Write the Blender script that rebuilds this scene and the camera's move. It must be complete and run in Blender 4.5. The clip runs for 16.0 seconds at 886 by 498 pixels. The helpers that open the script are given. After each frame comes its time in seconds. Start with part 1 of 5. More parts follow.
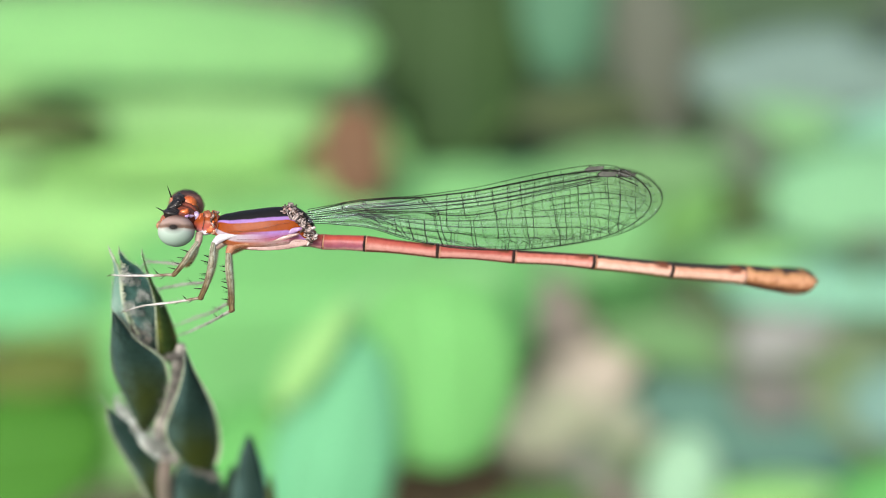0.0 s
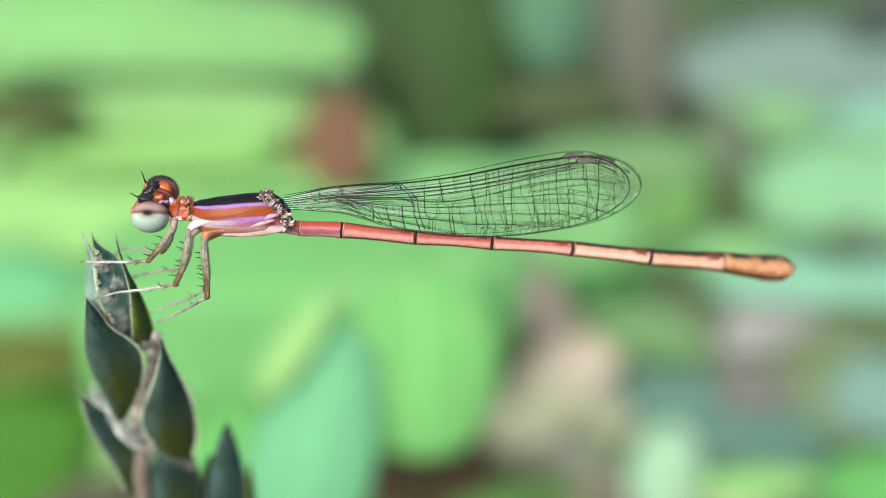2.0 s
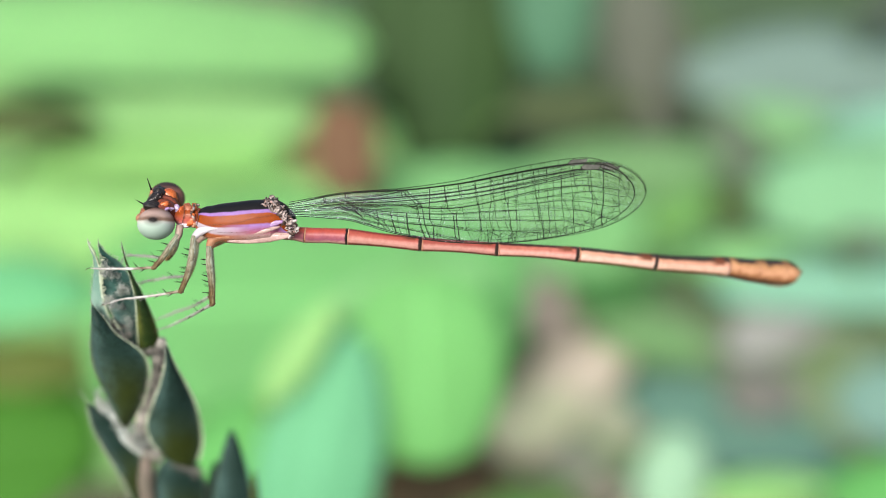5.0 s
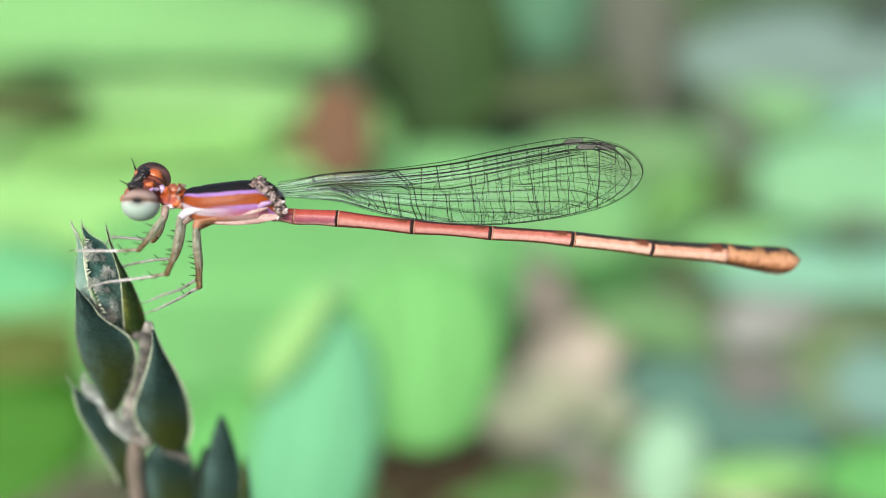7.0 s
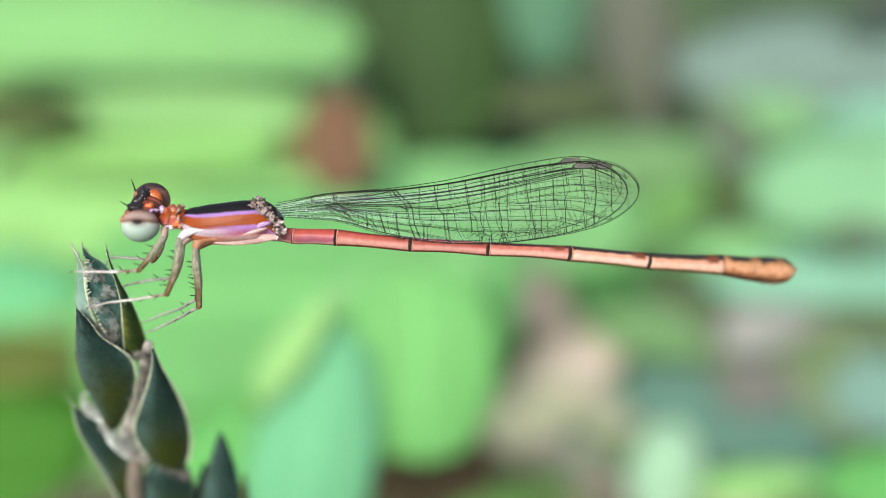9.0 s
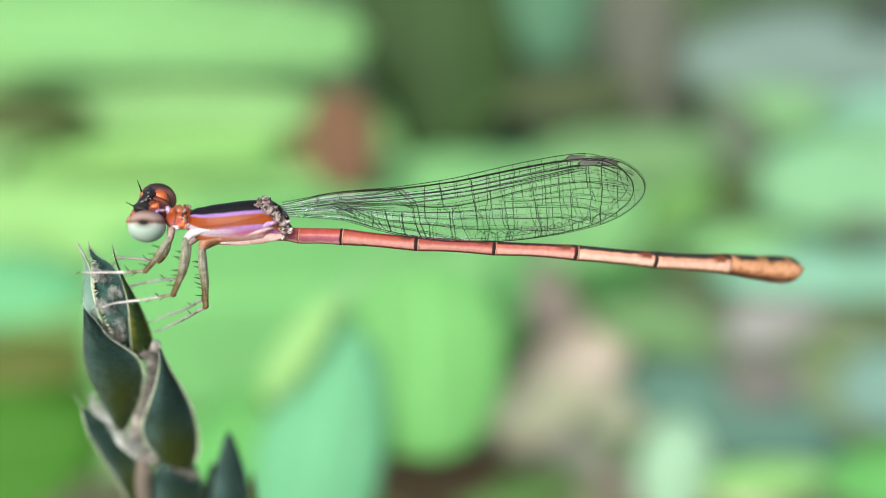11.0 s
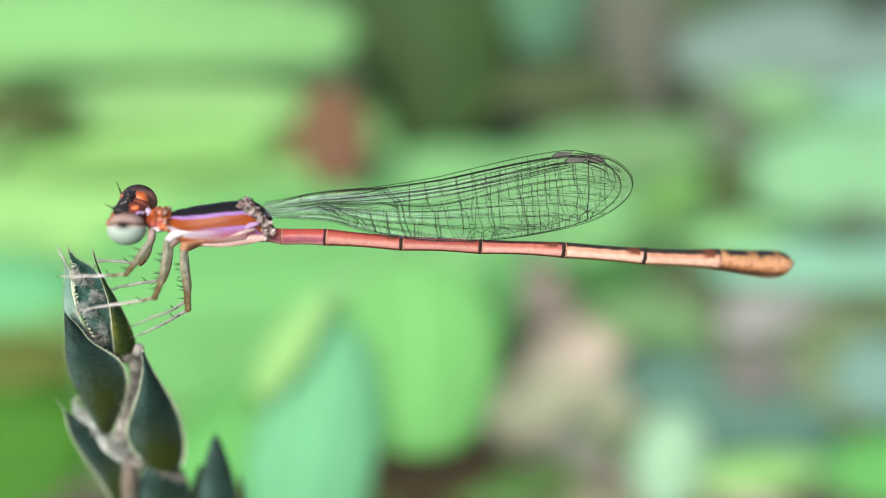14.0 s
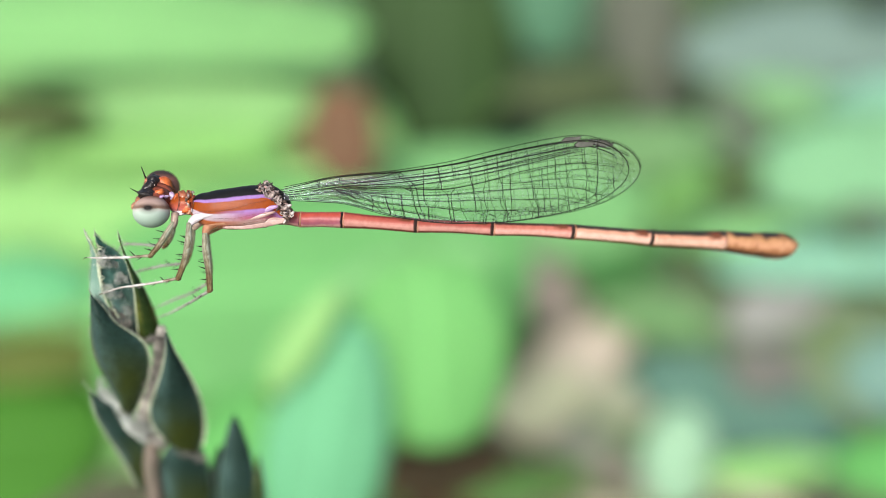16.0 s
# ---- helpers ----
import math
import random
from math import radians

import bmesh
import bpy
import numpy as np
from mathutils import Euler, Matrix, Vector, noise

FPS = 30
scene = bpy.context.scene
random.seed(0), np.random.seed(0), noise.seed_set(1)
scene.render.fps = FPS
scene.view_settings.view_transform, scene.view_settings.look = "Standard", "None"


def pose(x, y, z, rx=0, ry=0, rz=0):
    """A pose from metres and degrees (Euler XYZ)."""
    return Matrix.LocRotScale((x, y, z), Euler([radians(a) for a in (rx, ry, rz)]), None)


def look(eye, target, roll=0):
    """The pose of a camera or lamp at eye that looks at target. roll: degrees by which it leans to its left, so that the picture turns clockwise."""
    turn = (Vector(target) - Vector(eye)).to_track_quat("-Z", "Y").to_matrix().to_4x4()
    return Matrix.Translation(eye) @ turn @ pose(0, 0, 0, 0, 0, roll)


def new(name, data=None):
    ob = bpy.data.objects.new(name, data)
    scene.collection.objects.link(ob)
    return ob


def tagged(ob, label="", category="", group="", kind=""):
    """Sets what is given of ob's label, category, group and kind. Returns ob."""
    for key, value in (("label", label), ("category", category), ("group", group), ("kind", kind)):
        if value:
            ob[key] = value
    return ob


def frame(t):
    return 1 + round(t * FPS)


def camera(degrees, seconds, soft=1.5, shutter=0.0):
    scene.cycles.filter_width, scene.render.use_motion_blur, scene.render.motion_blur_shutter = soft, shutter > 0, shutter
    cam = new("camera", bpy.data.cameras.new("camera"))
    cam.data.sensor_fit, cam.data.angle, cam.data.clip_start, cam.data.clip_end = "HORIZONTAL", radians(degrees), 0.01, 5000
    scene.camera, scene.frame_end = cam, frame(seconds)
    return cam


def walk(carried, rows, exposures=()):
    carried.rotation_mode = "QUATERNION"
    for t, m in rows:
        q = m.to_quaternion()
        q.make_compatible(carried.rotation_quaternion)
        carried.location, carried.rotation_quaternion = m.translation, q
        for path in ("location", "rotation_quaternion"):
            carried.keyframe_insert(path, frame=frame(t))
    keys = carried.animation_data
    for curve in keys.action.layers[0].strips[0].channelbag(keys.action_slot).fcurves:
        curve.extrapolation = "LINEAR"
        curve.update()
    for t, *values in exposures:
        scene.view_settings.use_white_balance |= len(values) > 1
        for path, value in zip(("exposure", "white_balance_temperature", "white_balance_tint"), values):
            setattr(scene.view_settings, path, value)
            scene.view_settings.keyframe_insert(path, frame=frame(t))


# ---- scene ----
# Millimetre plan of the perch, placed to fit the camera's view and laid into a metric world: x along the body, y away
# from the lens, z up in the view.
MM = 0.001
TILT, HEIGHT = -30.0, 0.13
LAY = pose(0, 0, HEIGHT, TILT, 0, 0)
REACH = 33.948

cam = camera(60.0, 16.0, 0.8)
cam.data.dof.use_dof = True
cam.data.dof.focus_distance = 0.0335
cam.data.dof.aperture_fstop = 11.6
# seconds, millimetres from the first place, degrees of yaw, pitch and roll
ROWS = [
    (0, 0.000, 0.000, 0.000, 0.000, 0.000, 0.000),
    (0.5, 0.049, -0.013, -0.058, 0.594, 0.165, -0.023),
    (1, 0.248, 0.193, -0.257, -0.088, -0.080, -0.009),
    (1.5, 0.312, 0.121, -0.149, -0.567, -0.444, 0.052),
    (2, 0.391, 0.196, -0.274, -0.987, -0.542, 0.041),
    (2.5, 0.240, 0.131, -0.097, -0.830, -0.211, 0.004),
    (3, 0.181, 0.235, -0.438, -1.075, -0.402, 0.128),
    (3.2, 0.174, 0.247, -0.238, -1.472, 0.062, -0.011),
    (5.3, 0.439, 0.183, -0.253, -0.403, -0.155, -0.055),
    (5.5, 0.369, 0.097, 0.069, -0.333, -0.309, -0.099),
    (6, 0.766, 0.846, -0.588, -1.390, -1.179, 0.154),
    (6.5, 0.773, 1.049, -0.829, -0.854, -1.011, 0.055),
    (7, 0.582, 0.925, -0.397, -0.896, -1.201, 0.003),
    (7.5, 0.711, 0.712, -0.132, -0.572, -0.734, -0.135),
    (8, 0.467, 0.416, 0.310, -1.033, -0.603, -0.284),
    (8.5, 0.542, 0.431, 0.385, -1.209, -0.573, -0.312),
    (9, 0.613, 0.706, 0.116, -0.990, -0.661, -0.248),
    (9.2, 0.502, 0.564, 0.184, -1.074, -0.701, -0.291),
    (11.3, 0.626, 0.772, 0.202, -0.515, -0.966, -0.688),
    (11.5, 0.564, 0.750, 0.146, -0.872, -0.685, -0.710),
    (12, 0.588, 1.224, 0.165, -1.416, -0.795, -0.753),
    (12.5, 0.570, 0.954, 0.608, -0.557, -0.425, -0.971),
    (13, 0.757, 1.154, 0.473, -0.864, -0.257, -1.043),
    (13.5, 0.842, 1.354, 0.329, -1.120, -0.783, -1.116),
    (14, 1.046, 1.198, 0.473, -0.884, -1.457, -1.209),
    (14.5, 1.124, 0.476, 0.205, -0.988, -1.119, -1.416),
    (15, 0.946, 0.357, -0.009, -0.245, -1.179, -1.427),
    (15.5, 0.845, 0.455, 0.107, -0.807, -1.743, -1.455),
    (16, 0.796, 0.142, -0.420, -0.267, -1.220, -1.385),
]
walk(cam, [(t, LAY @ pose(x * MM, (y - REACH) * MM, z * MM) @ pose(0, 0, 0, 0, 0, yaw) @ pose(0, 0, 0, 90 + pitch) @ pose(0, 0, 0, 0, 0, roll))
           for t, x, y, z, yaw, pitch, roll in ROWS], [(0.0, 1.25)])

# ---- light: bright haze over an open thicket ----
world = bpy.data.worlds.new("sky")
scene.world = world
world.use_nodes = True
sky = world.node_tree.nodes.new("ShaderNodeTexSky")
sky.sky_type, sky.sun_disc = "NISHITA", False
sky.sun_elevation, sky.sun_rotation = radians(43), radians(198)
sky.air_density, sky.dust_density = 1.0, 4.0
world.node_tree.links.new(sky.outputs[0], world.node_tree.nodes["Background"].inputs[0])
world.node_tree.nodes["Background"].inputs[1].default_value = 0.09
sun = new("sun", bpy.data.lights.new("sun", "SUN"))
sun.data.energy, sun.data.angle, sun.data.color = 2.4, radians(28), (1.0, 0.97, 0.91)
sun.matrix_world = look((-0.25, -0.75, 0.75), (0, 0, 0))


# ---- materials ----
def nodes_of(name):
    m = bpy.data.materials.new(name)
    m.use_nodes = True
    return m, m.node_tree.nodes, m.node_tree.links.new, m.node_tree.nodes["Principled BSDF"]


def ramp_node(nodes, stops, kind="LINEAR"):
    r = nodes.new("ShaderNodeValToRGB")
    r.color_ramp.interpolation = kind
    els = r.color_ramp.elements
    els[0].position, els[0].color = stops[0][0], (*stops[0][1], 1)
    els[1].position, els[1].color = stops[-1][0], (*stops[-1][1], 1)
    for at, c in stops[1:-1]:
        els.new(at).color = (*c, 1)
    return r


def noise_node(nodes, link, scale, detail=4.0, rough=0.55, stretch=(1, 1, 1)):
    tc, mp, n = nodes.new("ShaderNodeTexCoord"), nodes.new("ShaderNodeMapping"), nodes.new("ShaderNodeTexNoise")
    mp.inputs["Scale"].default_value = stretch
    link(tc.outputs["Object"], mp.inputs[0])
    link(mp.outputs[0], n.inputs["Vector"])
    n.inputs["Scale"].default_value, n.inputs["Detail"].default_value, n.inputs["Roughness"].default_value = scale, detail, rough
    return n


def bump_on(nodes, link, bsdf, height, strength, distance):
    b = nodes.new("ShaderNodeBump")
    b.inputs["Strength"].default_value, b.inputs["Distance"].default_value = strength, distance
    link(height, b.inputs["Height"])
    link(b.outputs[0], bsdf.inputs["Normal"])


def mixed(nodes, link, fac, a, b, mode="MIX"):
    m = nodes.new("ShaderNodeMix")
    m.data_type, m.blend_type = "RGBA", mode
    for socket, value in ((m.inputs["Factor"], fac), (m.inputs["A"], a), (m.inputs["B"], b)):
        if isinstance(value, (int, float)):
            socket.default_value = value
        elif isinstance(value, tuple):
            socket.default_value = (*value, 1)
        else:
            link(value, socket)
    return m.outputs["Result"]


def grained(name, dark, light, scale, rough=0.5, bump=0.3, depth=0.00002, stretch=(1, 1, 1), coat=0.0, spec=0.25):
    """A surface that wanders between two colours at two scales."""
    m, nodes, link, bsdf = nodes_of(name)
    n1, n2 = noise_node(nodes, link, scale, 5, 0.6, stretch), noise_node(nodes, link, scale * 6, 3, 0.6, stretch)
    c = ramp_node(nodes, [(0.32, dark), (0.68, light)])
    link(n1.outputs[0], c.inputs[0])
    g = ramp_node(nodes, [(0.3, (0.78,) * 3), (0.7, (1.0,) * 3)])
    link(n2.outputs[0], g.inputs[0])
    link(mixed(nodes, link, 1.0, c.outputs[0], g.outputs[0], "MULTIPLY"), bsdf.inputs["Base Color"])
    bsdf.inputs["Roughness"].default_value = rough
    bsdf.inputs["Coat Weight"].default_value = coat
    bsdf.inputs["Specular IOR Level"].default_value = spec
    bump_on(nodes, link, bsdf, n2.outputs[0], bump, depth)
    return m


def uv_axes(nodes, link, wobble=0.0, scale=2500):
    """The mesh's own along and round coordinates, a little unsteady."""
    uv, sep = nodes.new("ShaderNodeUVMap"), nodes.new("ShaderNodeSeparateXYZ")
    uv.uv_map = "UVMap"
    link(uv.outputs[0], sep.inputs[0])
    n = noise_node(nodes, link, scale, 3)
    out = []
    for axis in "XY":
        a = nodes.new("ShaderNodeMath")
        a.operation = "MULTIPLY_ADD"
        link(n.outputs[0], a.inputs[0])
        a.inputs[1].default_value = wobble
        link(sep.outputs[axis], a.inputs[2])
        b = nodes.new("ShaderNodeMath")
        b.operation = "SUBTRACT"
        link(a.outputs[0], b.inputs[0])
        b.inputs[1].default_value = wobble * 0.5
        out.append(b.outputs[0])
    return out


def cuticle(name, round_stops, along_stops=None, along_colour=(0.01, 0.008, 0.008), rough=0.33, wobble=0.02, second=None, spread=None, blotch=0.0, span=(0.72, 0.82, 0.9, 0.93), stain=(0.09, 0.03, 0.015), grain=0.84):
    """Insect skin: colours round the body, a mask along it for rings, and optionally another set of colours towards its end."""
    m, nodes, link, bsdf = nodes_of(name)
    u, v = uv_axes(nodes, link, wobble)
    c = ramp_node(nodes, round_stops)
    link(v, c.inputs[0])
    colour = c.outputs[0]
    if second:
        c2, s = ramp_node(nodes, second), ramp_node(nodes, spread)
        link(v, c2.inputs[0])
        link(u, s.inputs[0])
        colour = mixed(nodes, link, s.outputs[0], colour, c2.outputs[0])
    n = noise_node(nodes, link, 3800, 5, 0.65)
    g = ramp_node(nodes, [(0.34, (grain, grain * 0.95, grain * 0.93)), (0.6, (1.0, 1.0, 1.0))])
    link(n.outputs[0], g.inputs[0])
    colour = mixed(nodes, link, 1.0, colour, g.outputs[0], "MULTIPLY")
    if blotch:
        bu, bv = ramp_node(nodes, [(0.0, (0, 0, 0)), (span[0], (0, 0, 0)), (span[1], (1, 1, 1)), (span[2], (1, 1, 1)), (span[3], (0, 0, 0))]), ramp_node(nodes, [(0.0, (1, 1, 1)), (blotch, (1, 1, 1)), (blotch + 0.05, (0, 0, 0))])
        link(u, bu.inputs[0])
        link(v, bv.inputs[0])
        colour = mixed(nodes, link, mixed(nodes, link, 1.0, bu.outputs[0], bv.outputs[0], "MULTIPLY"), colour, stain)
    if along_stops:
        mask = ramp_node(nodes, along_stops)
        link(u, mask.inputs[0])
        colour = mixed(nodes, link, mask.outputs[0], colour, along_colour)
    link(colour, bsdf.inputs["Base Color"])
    bsdf.inputs["Roughness"].default_value = rough + 0.12
    bsdf.inputs["Specular IOR Level"].default_value = 0.09
    bsdf.inputs["Coat Weight"].default_value, bsdf.inputs["Coat Roughness"].default_value = 0.1, 0.15
    fine = noise_node(nodes, link, 7000, 4, 0.6)
    bump_on(nodes, link, bsdf, fine.outputs[0], 0.22, 0.00002)
    return m


def leaf_skin(name, dark, light, margin=None, translucent=0.4, rough=0.5, scale=120, veins=True, spec=0.2):
    """Leaf tissue that lets light through; UV x runs along the blade, y across it."""
    m, nodes, link, bsdf = nodes_of(name)
    u, v = uv_axes(nodes, link, 0.02, scale * 3)
    n = noise_node(nodes, link, scale, 5)
    c = ramp_node(nodes, [(0.3, dark), (0.7, light)])
    link(n.outputs[0], c.inputs[0])
    colour = c.outputs[0]
    if veins:
        rib = ramp_node(nodes, [(0.0, (0, 0, 0)), (0.475, (0, 0, 0)), (0.5, (0.7, 0.7, 0.7)), (0.525, (0, 0, 0)), (1.0, (0, 0, 0))])
        link(v, rib.inputs[0])
        colour = mixed(nodes, link, rib.outputs[0], colour, tuple(min(1, 1.5 * x + 0.03) for x in light))
    if margin:
        edge = ramp_node(nodes, [(0.0, (1, 1, 1)), (0.025, (1, 1, 1)), (0.07, (0, 0, 0)), (0.93, (0, 0, 0)), (0.975, (1, 1, 1)), (1.0, (1, 1, 1))])
        link(v, edge.inputs[0])
        colour = mixed(nodes, link, edge.outputs[0], colour, margin)
    link(colour, bsdf.inputs["Base Color"])
    bsdf.inputs["Roughness"].default_value, bsdf.inputs["Specular IOR Level"].default_value = rough, spec
    bump_on(nodes, link, bsdf, n.outputs[0], 0.3, 0.12 / scale)
    tr, mx = nodes.new("ShaderNodeBsdfTranslucent"), nodes.new("ShaderNodeMixShader")
    link(colour, tr.inputs[0])
    mx.inputs[0].default_value = translucent
    link(bsdf.outputs[0], mx.inputs[1])
    link(tr.outputs[0], mx.inputs[2])
    link(mx.outputs[0], nodes["Material Output"].inputs[0])
    return m


def leaf_tone(name, tone, translucent):
    """Leaf tissue that wanders a little to either side of one tone."""
    return leaf_skin(name, tuple(0.87 * c for c in tone), tuple(1.13 * c for c in tone), None, translucent, 0.6, 50, True, 0.08)


# body
BLACK, RED, ORANGE = (0.008, 0.008, 0.009), (0.24, 0.042, 0.035), (0.25, 0.068, 0.02)
LILAC, WHITE, PINK = (0.2, 0.115, 0.3), (0.3, 0.26, 0.3), (0.25, 0.07, 0.11)
RUST = (0.18, 0.036, 0.004)
thorax_skin = cuticle("striped_thorax", [
    (0.0, BLACK), (0.166, BLACK), (0.173, LILAC), (0.194, LILAC), (0.201, RUST), (0.285, RUST), (0.295, WHITE), (0.34, WHITE),
    (0.36, ORANGE), (0.5, (0.24, 0.13, 0.09)), (0.84, RUST), (0.86, BLACK), (1.0, BLACK)], wobble=0.012,
    second=[(0.0, BLACK), (0.166, BLACK), (0.173, LILAC), (0.192, LILAC), (0.199, RUST), (0.268, RUST), (0.278, LILAC), (0.335, PINK),
            (0.36, (0.28, 0.18, 0.18)), (0.42, (0.22, 0.15, 0.12)), (0.5, (0.17, 0.1, 0.07)), (0.84, RUST), (0.86, BLACK), (1.0, BLACK)],
    spread=[(0.25, (0, 0, 0)), (0.55, (1, 1, 1))], rough=0.3)
RING = [(0.0, (0, 0, 0)), (0.952, (0, 0, 0)), (0.964, (0.95,) * 3), (1.0, (1, 1, 1))]


thorax_skin.node_tree.nodes["Principled BSDF"].inputs["Coat Weight"].default_value = 0.03


def ring_skin(name, back, upper, side, belly_shade, wide=0.08, rings=None):
    # the pale side band paints a highlight, the dark stops below paint shade
    return cuticle(name, [(0.0, back), (wide, back), (wide + 0.035, upper), (0.22, upper), (0.29, side), (0.365, side), (0.4, belly_shade), (0.55, belly_shade), (0.85, upper), (0.94, back), (1.0, back)],
                   rings or RING, (0.02, 0.014, 0.012), wobble=0.05, blotch=wide + 0.05)


seg_plum = cuticle("plum_segment", [(0.0, RED), (0.16, (0.27, 0.05, 0.035)), (0.26, (0.22, 0.06, 0.07)), (0.34, (0.19, 0.06, 0.09)), (0.4, (0.36, 0.2, 0.18)), (0.46, (0.16, 0.06, 0.05)), (0.85, RED), (1.0, RED)], RING, wobble=0.12)
seg_red = ring_skin("red_segment", (0.15, 0.025, 0.018), (0.25, 0.06, 0.045), (0.35, 0.175, 0.15), (0.12, 0.03, 0.022), 0.1)
seg_pink = ring_skin("salmon_segment", (0.04, 0.018, 0.013), (0.3, 0.1, 0.075), (0.44, 0.24, 0.205), (0.1, 0.045, 0.022), 0.125)
seg_peach = ring_skin("peach_segment", (0.022, 0.02, 0.014), (0.38, 0.2, 0.14), (0.5, 0.34, 0.28), (0.14, 0.08, 0.035), 0.145)
seg_last = ring_skin("peach_last_segment", (0.022, 0.02, 0.014), (0.36, 0.18, 0.12), (0.47, 0.3, 0.23), (0.14, 0.08, 0.035), 0.16, [(0.0, (0, 0, 0)), (0.95, (0, 0, 0)), (1.0, (0.3,) * 3)])
seg_amber = cuticle("amber_tail", [(0.0, (0.12, 0.065, 0.03)), (0.1, (0.16, 0.085, 0.04)), (0.17, (0.27, 0.14, 0.065)), (0.26, (0.37, 0.2, 0.115)), (0.33, (0.22, 0.1, 0.045)), (0.39, (0.06, 0.03, 0.016)), (0.86, (0.26, 0.13, 0.055)), (1.0, (0.16, 0.08, 0.03))],
                    [(0.0, (0, 0, 0)), (0.95, (0, 0, 0)), (1.0, (0.6,) * 3)], (0.12, 0.05, 0.025), wobble=0.16, blotch=0.13, span=(0.12, 0.3, 0.84, 0.96), stain=(0.014, 0.013, 0.012))
collar_skin = cuticle("collar_skin", [(0.0, (0.2, 0.04, 0.02)), (0.2, RUST), (0.32, (0.33, 0.08, 0.06)), (0.4, (0.38, 0.2, 0.22)), (0.55, WHITE), (0.8, ORANGE), (1.0, RUST)], wobble=0.12)
vertex_black = grained("black_crown", (0.008, 0.008, 0.008), (0.02, 0.016, 0.015), 4000, 0.35, 0.5, coat=0.1, spec=0.2)
head_brown = grained("brown_face", (0.02, 0.009, 0.008), (0.25, 0.06, 0.03), 2000, 0.4, 0.4, coat=0.1)
face_orange = grained("orange_face", (0.16, 0.035, 0.015), (0.36, 0.14, 0.08), 2600, 0.35, 0.5, coat=0.12)
lobe_red = grained("red_lobe", (0.26, 0.045, 0.015), (0.45, 0.12, 0.03), 2600, 0.35, 0.5, coat=0.15)
lilac_highlight_skin = grained("lilac_highlight_skin", (0.2, 0.1, 0.18), (0.5, 0.42, 0.6), 2500, 0.3, 0.3)
sclerite = grained("grey_sclerite", (0.05, 0.035, 0.03), (0.38, 0.31, 0.29), 5200, 0.35, 0.6, 0.00003)
sclerite_pale = grained("pale_sclerite", (0.22, 0.18, 0.17), (0.56, 0.5, 0.48), 5200, 0.4, 0.6, 0.00003)
sclerite_dark = grained("dark_sclerite", (0.012, 0.01, 0.01), (0.08, 0.05, 0.04), 4200, 0.35, 0.5, 0.00003)
coxa_white = grained("white_coxa", (0.3, 0.25, 0.27), (0.48, 0.46, 0.5), 2200, 0.33, 0.3)
plate_lilac = grained("lilac_plate", (0.2, 0.09, 0.2), (0.34, 0.24, 0.42), 1500, 0.35, 0.3, coat=0.15)
plate_rose = grained("rosy_plate", (0.2, 0.11, 0.09), (0.38, 0.26, 0.24), 1500, 0.35, 0.3, coat=0.15)
coxa_pink = grained("pink_coxa", (0.2, 0.13, 0.1), (0.36, 0.29, 0.25), 2200, 0.4, 0.4)
coxa_amber = grained("amber_coxa", (0.22, 0.08, 0.03), (0.36, 0.2, 0.13), 2200, 0.35, 0.3)
leg_brown = grained("brown_femur", (0.07, 0.042, 0.02), (0.3, 0.27, 0.2), 2600, 0.4, 0.4)
femur_skin = cuticle("mottled_femur", [(0.0, (0.248, 0.266, 0.188)), (0.1, (0.312, 0.348, 0.282)), (0.18, (0.156, 0.149, 0.094)), (0.24, (0.221, 0.225, 0.167)), (0.31, (0.138, 0.133, 0.084)), (0.38, (0.248, 0.256, 0.199)), (0.5, (0.138, 0.133, 0.089)), (1.0, (0.257, 0.266, 0.209))], wobble=0.4,
    second=[(0.0, (0.118, 0.090, 0.042)), (0.12, (0.177, 0.144, 0.078)), (0.19, (0.074, 0.049, 0.020)), (0.25, (0.118, 0.083, 0.037)), (0.32, (0.059, 0.038, 0.014)), (0.42, (0.110, 0.075, 0.039)), (0.7, (0.051, 0.030, 0.012)), (1.0, (0.118, 0.090, 0.042))], spread=[(0.3, (0, 0, 0)), (0.8, (1, 1, 1))], rough=0.35, grain=0.55)
leg_pale = grained("pale_tibia", (0.2, 0.17, 0.14), (0.5, 0.49, 0.49), 3000, 0.4, 0.3)
leg_far = grained("grey_tibia", (0.13, 0.13, 0.11), (0.32, 0.33, 0.3), 2600, 0.4, 0.3)
leg_dark = grained("dark_joint", (0.03, 0.018, 0.01), (0.13, 0.075, 0.035), 3000, 0.4, 0.3)
bristle_black = grained("black_bristle", (0.008, 0.007, 0.007), (0.02, 0.016, 0.014), 3000, 0.6, 0.2, spec=0.08)
vein_dark = grained("dark_vein", (0.007, 0.008, 0.006), (0.019, 0.02, 0.016), 1500, 0.7, 0.2, spec=0.06)
stigma_grey = grained("grey_stigma", (0.055, 0.058, 0.05), (0.1, 0.102, 0.09), 2500, 0.8, 0.3)


